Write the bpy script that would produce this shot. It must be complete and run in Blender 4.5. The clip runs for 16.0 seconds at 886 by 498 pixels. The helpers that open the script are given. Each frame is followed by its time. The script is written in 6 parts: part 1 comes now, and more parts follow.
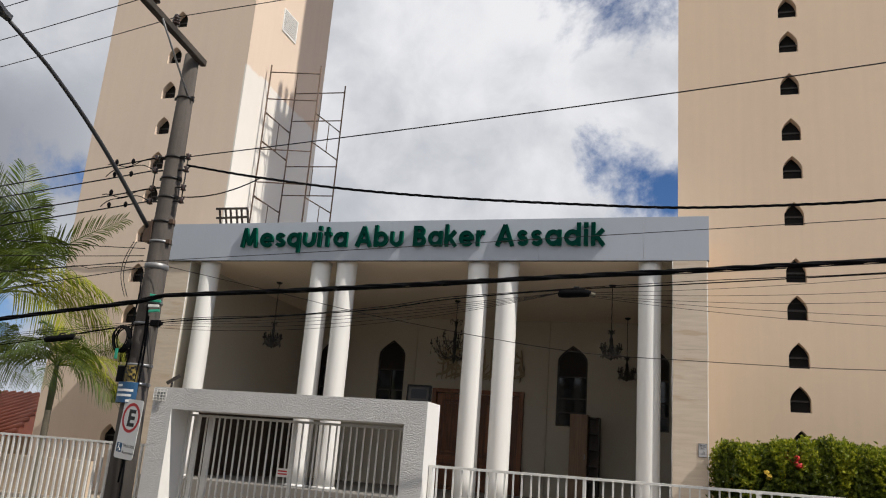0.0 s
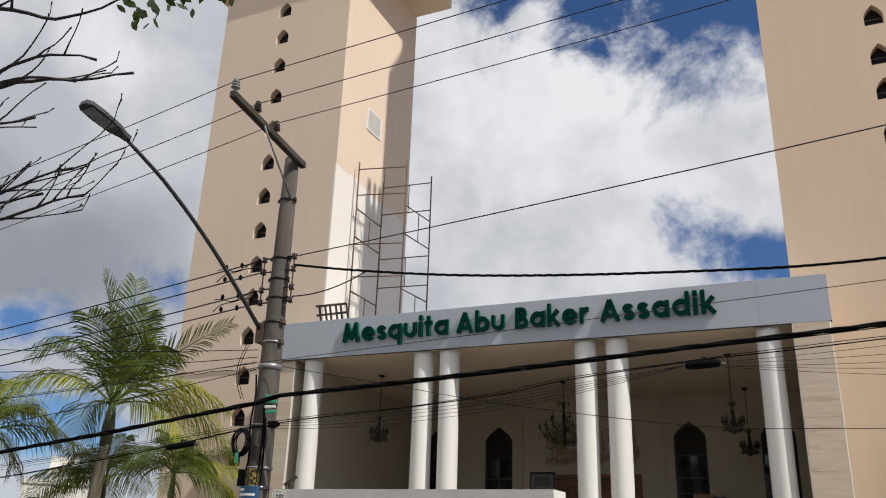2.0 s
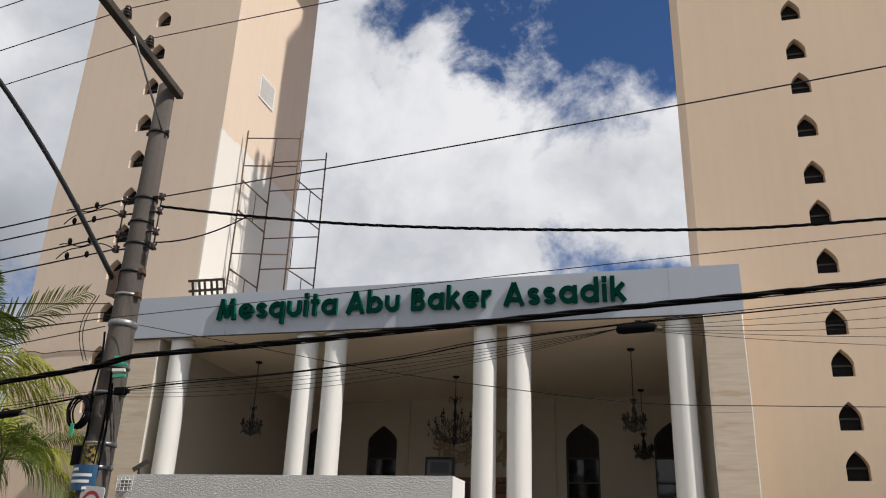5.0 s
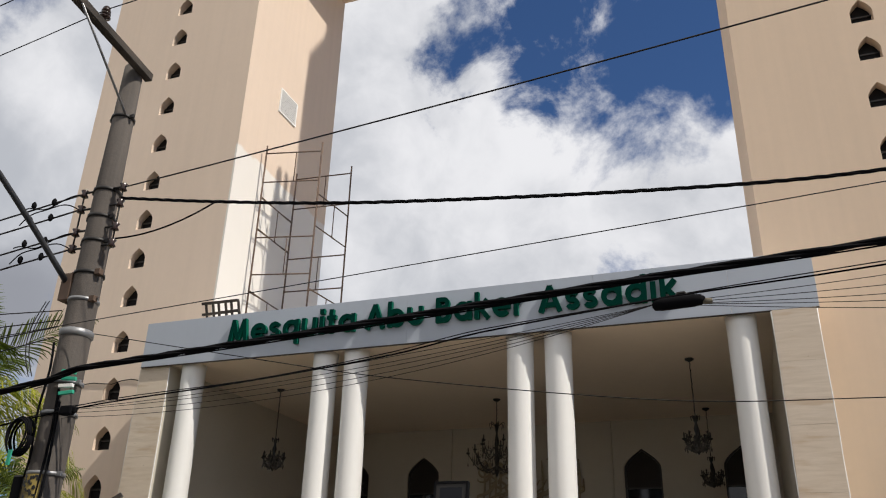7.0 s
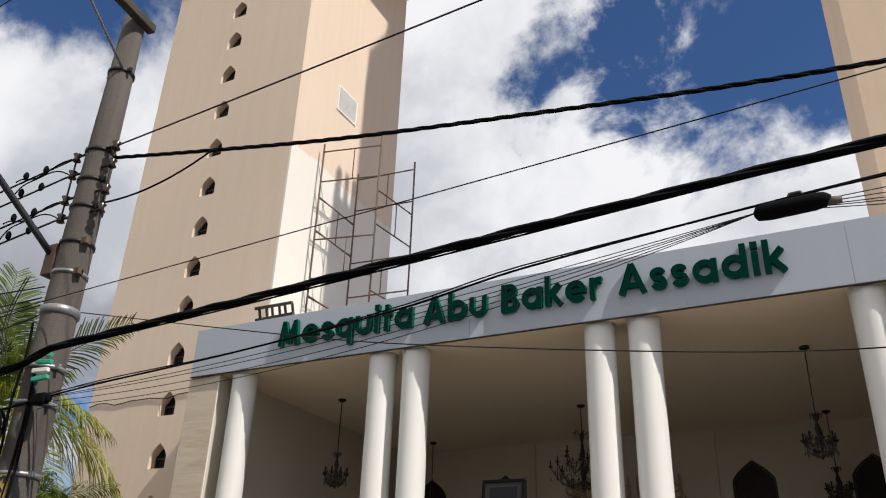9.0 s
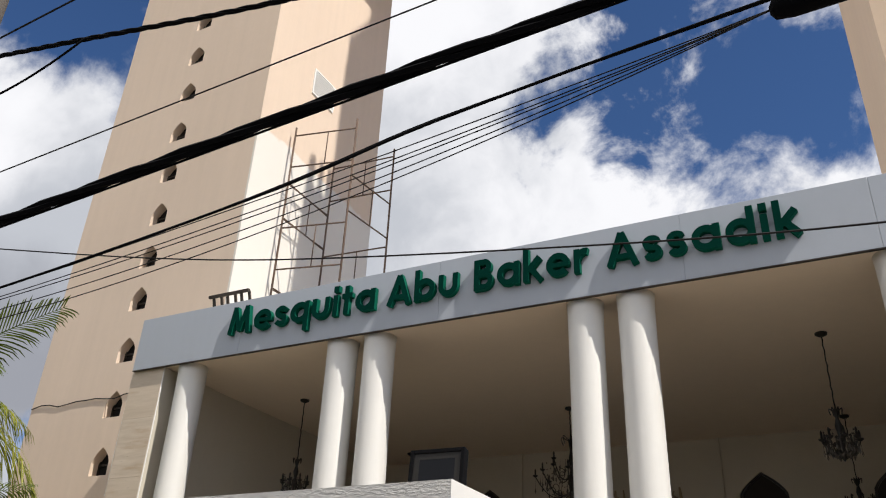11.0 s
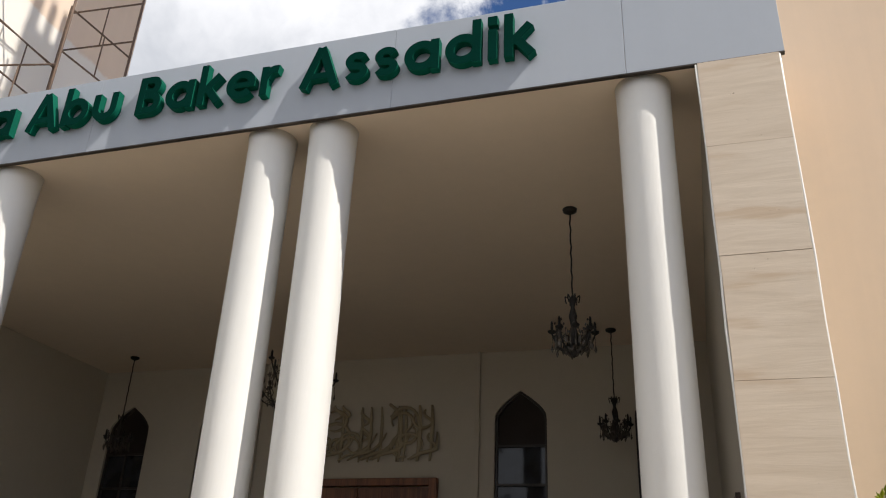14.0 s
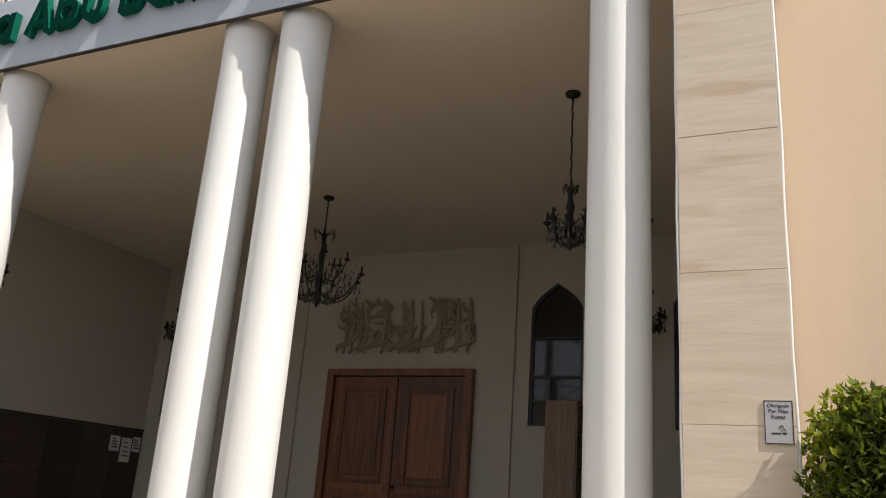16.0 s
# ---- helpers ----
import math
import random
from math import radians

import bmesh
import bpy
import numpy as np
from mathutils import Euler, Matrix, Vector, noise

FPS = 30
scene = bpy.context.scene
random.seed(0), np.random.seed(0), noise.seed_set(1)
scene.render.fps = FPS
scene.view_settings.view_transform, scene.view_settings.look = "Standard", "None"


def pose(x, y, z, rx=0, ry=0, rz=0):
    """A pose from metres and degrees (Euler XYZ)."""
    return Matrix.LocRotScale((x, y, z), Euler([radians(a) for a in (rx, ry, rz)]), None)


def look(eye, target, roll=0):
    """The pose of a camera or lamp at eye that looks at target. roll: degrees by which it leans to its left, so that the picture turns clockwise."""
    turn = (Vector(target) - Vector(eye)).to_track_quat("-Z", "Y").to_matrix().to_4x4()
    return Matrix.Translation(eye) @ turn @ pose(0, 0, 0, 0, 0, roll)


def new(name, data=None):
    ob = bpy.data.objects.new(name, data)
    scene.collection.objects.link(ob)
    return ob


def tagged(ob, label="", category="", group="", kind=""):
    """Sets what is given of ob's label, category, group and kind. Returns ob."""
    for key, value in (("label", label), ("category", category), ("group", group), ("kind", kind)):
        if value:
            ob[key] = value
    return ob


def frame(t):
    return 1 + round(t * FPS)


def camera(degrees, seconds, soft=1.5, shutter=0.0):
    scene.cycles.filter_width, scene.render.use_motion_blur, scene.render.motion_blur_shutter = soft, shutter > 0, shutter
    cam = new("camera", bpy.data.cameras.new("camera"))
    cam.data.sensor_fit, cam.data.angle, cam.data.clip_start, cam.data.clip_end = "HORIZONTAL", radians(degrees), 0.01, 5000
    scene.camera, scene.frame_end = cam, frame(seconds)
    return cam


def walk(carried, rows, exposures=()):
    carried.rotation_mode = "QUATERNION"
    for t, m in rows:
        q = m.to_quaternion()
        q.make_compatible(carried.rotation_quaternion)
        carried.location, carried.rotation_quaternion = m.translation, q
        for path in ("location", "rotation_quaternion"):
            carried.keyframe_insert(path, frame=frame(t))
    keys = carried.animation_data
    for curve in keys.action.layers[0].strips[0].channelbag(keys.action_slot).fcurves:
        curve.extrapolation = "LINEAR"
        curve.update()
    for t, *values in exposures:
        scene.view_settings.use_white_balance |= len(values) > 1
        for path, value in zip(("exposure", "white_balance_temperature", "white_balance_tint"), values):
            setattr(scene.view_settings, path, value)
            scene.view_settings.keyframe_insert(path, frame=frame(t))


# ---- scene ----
cam = camera(57.1, 16.0, soft=1.1)
PATH = [
    (0, (1.043, 1.984, 1.636), (0.442, 3.823, 2.144), 4.5),
    (0.5, (1.036, 1.986, 1.62), (0.428, 3.808, 2.176), 4.1),
    (1, (1.024, 2.004, 1.666), (0.435, 3.798, 2.326), 3.6),
    (1.5, (0.859, 2.014, 1.662), (0.271, 3.784, 2.384), 2.3),
    (2, (0.625, 2.015, 1.631), (-0.154, 3.721, 2.327), 1.9),
    (2.5, (0.314, 2.256, 1.548), (-0.67, 3.861, 2.221), 2.9),
    (3, (0.073, 2.454, 1.442), (-0.889, 4.08, 2.098), 3.4),
    (3.5, (-0.173, 2.749, 1.393), (-1.053, 4.414, 2.064), 3.8),
    (4, (-0.292, 3.151, 1.348), (-1.059, 4.86, 2.049), 3.6),
    (4.4, (-0.307, 3.362, 1.363), (-0.874, 5.139, 2.084), 2.4),
    (4.5, (-0.289, 3.408, 1.362), (-0.803, 5.2, 2.087), 2.0),
    (7, (-0.125, 5.794, 1.463), (-0.772, 7.499, 2.284), 1.5),
    (7.5, (-0.06, 6.321, 1.446), (-0.779, 7.994, 2.273), 0.3),
    (8, (-0.175, 6.836, 1.466), (-0.932, 8.487, 2.303), 1.2),
    (10.5, (-0.598, 9.292, 1.487), (-1.512, 10.801, 2.429), 1.8),
    (10.6, (-0.618, 9.393, 1.48), (-1.524, 10.907, 2.423), 2.1),
    (11, (-0.728, 9.796, 1.439), (-1.567, 11.347, 2.383), 2.7),
    (11.5, (-0.772, 10.47, 1.313), (-1.527, 12.08, 2.227), 2.0),
    (12, (-0.728, 11.024, 1.312), (-1.373, 12.701, 2.19), 0.4),
    (12.5, (-0.653, 11.773, 1.319), (-1.123, 13.516, 2.179), -0.9),
    (13, (-0.346, 12.485, 1.333), (-0.783, 14.253, 2.159), -0.9),
    (13.2, (-0.255, 12.678, 1.359), (-0.71, 14.448, 2.173), -0.5),
    (13.5, (-0.11, 12.915, 1.366), (-0.591, 14.679, 2.177), 0.8),
    (14, (0.183, 13.394, 1.494), (-0.368, 15.116, 2.349), 2.5),
    (14.5, (0.576, 13.782, 1.583), (-0.09, 15.454, 2.455), 3.9),
    (15, (0.959, 13.878, 1.589), (0.204, 15.544, 2.397), 3.3),
    (15.4, (1.161, 13.949, 1.645), (0.377, 15.651, 2.342), 3.1),
    (15.5, (1.185, 13.981, 1.649), (0.396, 15.685, 2.338), 3.3),
    (16, (1.331, 14.075, 1.645), (0.512, 15.799, 2.243), 4.2),
]
EXPOSURES = [(0, 0.02), (2.5, -0.03), (4.5, -0.02), (8.0, 0.06), (10.5, 0.19), (12.0, 0.20), (13.0, 0.35), (13.5, 0.38), (15, 0.28), (16, 0.46)]
walk(cam, [(t, look(eye, target, roll)) for t, eye, target, roll in PATH], EXPOSURES)

# ---- world, sun ----
SUN_AZ, SUN_EL = radians(-14.5), radians(49.0)
sun_dir = Vector((math.cos(SUN_AZ) * math.cos(SUN_EL), math.sin(SUN_AZ) * math.cos(SUN_EL), math.sin(SUN_EL)))
sun = new("sun", bpy.data.lights.new("sun", "SUN"))
sun.data.energy, sun.data.angle, sun.data.color = 4.5, radians(0.53), (1.0, 0.94, 0.85)
sun.matrix_world = look((0, 0, 60), Vector((0, 0, 60)) - sun_dir)


class Nodes:
    """Short way to write node trees."""

    def __init__(self, tree):
        self.tree = tree

    def add(self, kind, inputs=(), **props):
        n = self.tree.nodes.new(kind)
        for k, v in props.items():
            setattr(n, k, v)
        for k, v in (inputs.items() if isinstance(inputs, dict) else enumerate(inputs)):
            if v is None:
                continue
            if isinstance(v, bpy.types.NodeSocket):
                self.tree.links.new(v, n.inputs[k])
            else:
                n.inputs[k].default_value = v
        return n

    def math(self, op, a, b=None, clamp=False):
        return self.add("ShaderNodeMath", (a, b), operation=op, use_clamp=clamp).outputs[0]

    def noise(self, vec, scale, detail=4.0, rough=0.5, distort=0.0):
        return self.add("ShaderNodeTexNoise", {"Vector": vec, "Scale": scale, "Detail": detail, "Roughness": rough, "Distortion": distort}).outputs[0]

    def ramp(self, fac, lo, hi, smooth=True):
        n = self.add("ShaderNodeMapRange", {"Value": fac, "From Min": lo, "From Max": hi})
        n.interpolation_type = "SMOOTHSTEP" if smooth else "LINEAR"
        return n.outputs[0]

    def mix(self, fac, a, b, blend="MIX"):
        n = self.add("ShaderNodeMix", data_type="RGBA", blend_type=blend)
        for i, v in ((0, fac), (6, a), (7, b)):
            if isinstance(v, bpy.types.NodeSocket):
                self.tree.links.new(v, n.inputs[i])
            else:
                n.inputs[i].default_value = v if i == 0 else (*v[:3], 1.0)
        return n.outputs[2]


def make_world():
    w = bpy.data.worlds.new("sky")
    scene.world = w
    w.use_nodes = True
    t = Nodes(w.node_tree)
    w.node_tree.nodes.clear()
    sky = t.add("ShaderNodeTexSky", sky_type="NISHITA", sun_disc=False, sun_elevation=SUN_EL, sun_rotation=math.pi / 2 - SUN_AZ, altitude=700.0, air_density=1.0, dust_density=0.3, ozone_density=2.5)
    d = t.add("ShaderNodeTexCoord").outputs["Generated"]
    blue = t.mix(1.0, sky.outputs[0], (0.047, 0.064, 0.086), "MULTIPLY")
    # billowing cumulus with gaps of blue
    warp = t.add("ShaderNodeTexNoise", {"Vector": d, "Scale": 3.0, "Detail": 5.0})
    wv = t.add("ShaderNodeVectorMath", (warp.outputs["Color"], (0.5, 0.5, 0.5)), operation="SUBTRACT").outputs[0]
    wv = t.add("ShaderNodeVectorMath", {0: wv, 3: 0.16}, operation="SCALE").outputs[0]
    dv = t.add("ShaderNodeVectorMath", (d, wv), operation="ADD").outputs[0]
    fine = t.noise(d, 7.0, 10.0, 0.62, 0.2)

    def gap(direction, inner, outer, stretch=(1, 1, 1)):
        v = t.add("ShaderNodeVectorMath", (dv, Vector(direction).normalized()[:]), operation="SUBTRACT").outputs[0]
        v = t.add("ShaderNodeVectorMath", (v, stretch), operation="MULTIPLY").outputs[0]
        ln = t.add("ShaderNodeVectorMath", (v,), operation="LENGTH").outputs["Value"]
        ln = t.math("ADD", ln, t.math("MULTIPLY", t.math("SUBTRACT", fine, 0.5), 0.42))
        return t.ramp(ln, outer, inner)
    holes = [gap((-0.02, 0.80, 0.60), 0.07, 0.16), gap((-0.16, 0.74, 0.66), 0.06, 0.13), gap((-0.67, 0.69, 0.285), -0.02, 0.065, (1, 1, 1.7)),
             gap((-0.035, 0.94, 0.335), 0.0, 0.08, (1, 1, 1.3)), gap((-0.68, 0.40, 0.62), 0.03, 0.13), gap((-0.30, 0.735, 0.61), 0.0, 0.07),
             gap((-0.785, 0.575, 0.222), 0.02, 0.10, (1, 1, 1.9)), gap((-0.755, 0.645, 0.11), 0.03, 0.12, (1, 1, 1.6)), gap((-0.045, 0.835, 0.55), 0.01, 0.06), gap((0.95, 0.2, 0.35), 0.5, 0.85), gap((0.5, 0.3, 0.85), 0.3, 0.6)]
    hole = holes[0]
    for h in holes[1:]:
        hole = t.math("MAXIMUM", hole, h)
    cover = t.math("SUBTRACT", 1.0, hole, True)
    # grey bellies and bright tops
    body = t.noise(dv, 2.6, 7.0, 0.55, 0.2)
    z = t.add("ShaderNodeSeparateXYZ", (d,)).outputs[2]
    x = t.add("ShaderNodeSeparateXYZ", (d,)).outputs[0]
    puff = t.noise(dv, 6.5, 8.0, 0.55, 0.1)
    shape = t.math("ADD", t.math("MULTIPLY", body, 0.62), t.math("MULTIPLY", puff, 0.38))
    low = t.math("MULTIPLY", t.ramp(z, 0.42, 0.31), t.ramp(x, -0.45, -0.6))
    shape = t.math("ADD", shape, t.math("MULTIPLY", low, 0.03))
    lit = t.ramp(t.math("ADD", t.math("ADD", shape, t.math("MULTIPLY", x, 0.10)), t.math("MULTIPLY", t.math("SUBTRACT", z, 0.48), 0.30)), 0.34, 0.56)
    cloud = t.mix(lit, (0.485, 0.505, 0.55), (0.84, 0.84, 0.865))
    # broad dark belly of the low western bank
    zz = t.math("ADD", z, t.math("MULTIPLY", t.math("SUBTRACT", puff, 0.5), 0.16))
    belly = t.math("MULTIPLY", t.math("MULTIPLY", t.ramp(zz, 0.215, 0.27), t.ramp(zz, 0.405, 0.315)), t.ramp(x, -0.60, -0.73))
    cloud = t.mix(t.math("MULTIPLY", belly, 0.9), cloud, (0.285, 0.295, 0.335))
    haze = t.ramp(z, 0.10, -0.02)
    col = t.mix(cover, blue, cloud)
    col = t.mix(haze, col, (0.62, 0.68, 0.76))
    bg = t.add("ShaderNodeBackground", {"Color": col, "Strength": 1.0})
    out = t.add("ShaderNodeOutputWorld", {"Surface": bg.outputs[0]})
    return out


make_world()


# ---- materials ----
def material(name, color, rough=0.7, vary=0.12, scale=2.0, bump=0.0, bump_scale=40.0, metal=0.0, tint=None, spec=0.5, streak=0.0, per_piece=0.0, grain=None):
    """Painted or plain surface: two scales of variation in colour, fine relief, optional vertical streaks and a random shade for each piece."""
    m = bpy.data.materials.new(name)
    m.use_nodes = True
    t = Nodes(m.node_tree)
    b = m.node_tree.nodes["Principled BSDF"]
    pos = t.add("ShaderNodeNewGeometry").outputs["Position"]
    big = t.noise(pos, scale * 0.35, 3.0)
    small = t.noise(pos, scale * 6.0, 6.0, 0.65)
    f = t.math("ADD", t.math("MULTIPLY", big, 0.6), t.math("MULTIPLY", small, 0.4))
    if streak:
        sv = t.add("ShaderNodeVectorMath", (pos, (5.0, 5.0, 0.22)), operation="MULTIPLY").outputs[0]
        f = t.math("ADD", t.math("MULTIPLY", f, 1 - streak), t.math("MULTIPLY", t.noise(sv, 1.0, 5.0, 0.6), streak))
    if per_piece:
        rnd = t.add("ShaderNodeObjectInfo").outputs["Random"]
        f = t.math("ADD", t.math("MULTIPLY", f, 1 - per_piece), t.math("MULTIPLY", rnd, per_piece))
    f = t.ramp(f, 0.3, 0.7, False)
    c = Vector(color)
    dark = tint if tint else c * (1 - vary)
    col = t.mix(f, dark, c * (1 + vary * 0.5))
    m.node_tree.links.new(col, b.inputs["Base Color"])
    r = t.add("ShaderNodeMapRange", {"Value": small, "From Min": 0.3, "From Max": 0.7, "To Min": max(rough - 0.08, 0.03), "To Max": min(rough + 0.1, 1)}).outputs[0]
    m.node_tree.links.new(r, b.inputs["Roughness"])
    b.inputs["Metallic"].default_value = metal
    b.inputs["Specular IOR Level"].default_value = spec
    if bump:
        gv = t.add("ShaderNodeVectorMath", (pos, grain), operation="MULTIPLY").outputs[0] if grain else pos
        h = t.noise(gv, bump_scale, 5.0, 0.6)
        n = t.add("ShaderNodeBump", {"Height": h, "Strength": 0.6, "Distance": bump})
        m.node_tree.links.new(n.outputs[0], b.inputs["Normal"])
    return m


def tower_material(color, name):
    """Beige textured render; the flank of the tower over the roof carries a white primer patch."""
    m = material(name, color, 0.9, 0.09, 0.9, 0.0008, 45.0, streak=0.35)
    t = Nodes(m.node_tree)
    b = m.node_tree.nodes["Principled BSDF"]
    pos = t.add("ShaderNodeNewGeometry").outputs["Position"]
    s = t.add("ShaderNodeSeparateXYZ", (pos,)).outputs
    n = t.noise(pos, 2.0, 5.0)
    side = t.math("MULTIPLY", t.math("GREATER_THAN", s[0], -11.83), t.math("LESS_THAN", s[0], -11.7))
    edge = t.math("ADD", t.math("ADD", s[2], t.math("MULTIPLY", t.math("SUBTRACT", s[1], 21.1), 0.05)), t.math("MULTIPLY", n, 0.5))
    patch = t.math("MULTIPLY", side, t.ramp(edge, 13.0, 12.88))
    old = b.inputs["Base Color"].links[0].from_socket
    m.node_tree.links.new(t.mix(patch, old, (0.67, 0.635, 0.585)), b.inputs["Base Color"])
    return m


def travertine():
    m = material("travertine", (0.56, 0.47, 0.37), 0.55, 0.1, 1.0)
    t = Nodes(m.node_tree)
    b = m.node_tree.nodes["Principled BSDF"]
    pos = t.add("ShaderNodeNewGeometry").outputs["Position"]
    v = t.add("ShaderNodeVectorMath", (pos, (0.9, 0.9, 9.0)), operation="MULTIPLY").outputs[0]
    band = t.noise(v, 1.3, 8.0, 0.62, 0.6)
    v2 = t.add("ShaderNodeVectorMath", (pos, (8.0, 8.0, 30.0)), operation="MULTIPLY").outputs[0]
    pit = t.ramp(t.noise(v2, 1.1, 5.0, 0.68), 0.69, 0.725)
    col = t.mix(t.ramp(band, 0.3, 0.72, False), (0.50, 0.415, 0.325), (0.63, 0.54, 0.44))
    rnd = t.add("ShaderNodeObjectInfo").outputs["Random"]
    col = t.mix(t.math("MULTIPLY", rnd, 0.25), col, (0.50, 0.38, 0.26))
    stain = t.ramp(t.noise(t.add("ShaderNodeVectorMath", (pos, (0.8, 0.8, 4.0)), operation="MULTIPLY").outputs[0], 1.1, 4.0), 0.58, 0.72)
    col = t.mix(t.math("MULTIPLY", stain, 0.5), col, (0.40, 0.27, 0.16))
    col = t.mix(pit, col, (0.13, 0.09, 0.06))
    m.node_tree.links.new(col, b.inputs["Base Color"])
    n = t.add("ShaderNodeBump", {"Height": t.math("SUBTRACT", band, pit), "Strength": 0.35, "Distance": 0.006})
    m.node_tree.links.new(n.outputs[0], b.inputs["Normal"])
    return m


def wood(name, dark, light, rough=0.4, along=2):
    m = material(name, light, rough)
    t = Nodes(m.node_tree)
    b = m.node_tree.nodes["Principled BSDF"]
    pos = t.add("ShaderNodeNewGeometry").outputs["Position"]
    st = [22.0, 22.0, 22.0]
    st[along] = 1.1
    v = t.add("ShaderNodeVectorMath", (pos, tuple(st)), operation="MULTIPLY").outputs[0]
    g = t.noise(v, 1.0, 7.0, 0.6, 0.8)
    rnd = t.add("ShaderNodeObjectInfo").outputs["Random"]
    g = t.math("ADD", t.math("MULTIPLY", g, 0.8), t.math("MULTIPLY", rnd, 0.2))
    m.node_tree.links.new(t.mix(t.ramp(g, 0.3, 0.7), dark, light), b.inputs["Base Color"])
    return m


def glass_dark(name, color=(0.012, 0.014, 0.018), rough=0.04):
    m = bpy.data.materials.new(name)
    m.use_nodes = True
    b = m.node_tree.nodes["Principled BSDF"]
    t = Nodes(m.node_tree)
    pos = t.add("ShaderNodeNewGeometry").outputs["Position"]
    c = t.mix(t.ramp(t.noise(pos, 3.0, 5.0), 0.4, 0.65), color, tuple(2.2 * v for v in color))
    m.node_tree.links.new(c, b.inputs["Base Color"])
    n = t.add("ShaderNodeBump", {"Height": t.noise(pos, 2.2, 2.0), "Strength": 0.02, "Distance": 0.02})
    m.node_tree.links.new(n.outputs[0], b.inputs["Normal"])
    b.inputs["Roughness"].default_value = rough
    b.inputs["IOR"].default_value = 1.5
    return m


def leaf_material(name, dark, light, rough=0.38, aged=0.0):
    m = bpy.data.materials.new(name)
    m.use_nodes = True
    t = Nodes(m.node_tree)
    b = m.node_tree.nodes["Principled BSDF"]
    g = t.add("ShaderNodeNewGeometry")
    rnd = g.outputs["Random Per Island"]
    n = t.noise(g.outputs["Position"], 1.7, 3.0)
    f = t.math("ADD", t.math("MULTIPLY", rnd, 0.6), t.math("MULTIPLY", n, 0.5))
    c = t.mix(t.ramp(f, 0.2, 0.9), dark, light)
    if aged:
        old = t.math("MULTIPLY", t.math("POWER", t.add("ShaderNodeObjectInfo").outputs["Random"], 2.0), aged)
        c = t.mix(old, c, (0.34, 0.30, 0.04))
    m.node_tree.links.new(c, b.inputs["Base Color"])
    b.inputs["Roughness"].default_value = rough
    b.inputs["Specular IOR Level"].default_value = 0.25
    tr = t.add("ShaderNodeBsdfTranslucent", {"Color": t.mix(0.5, c, (0.20, 0.26, 0.02))})
    mx = t.add("ShaderNodeMixShader", (0.34, b.outputs[0], tr.outputs[0]))
    m.node_tree.links.new(mx.outputs[0], m.node_tree.nodes["Material Output"].inputs[0])
    return m


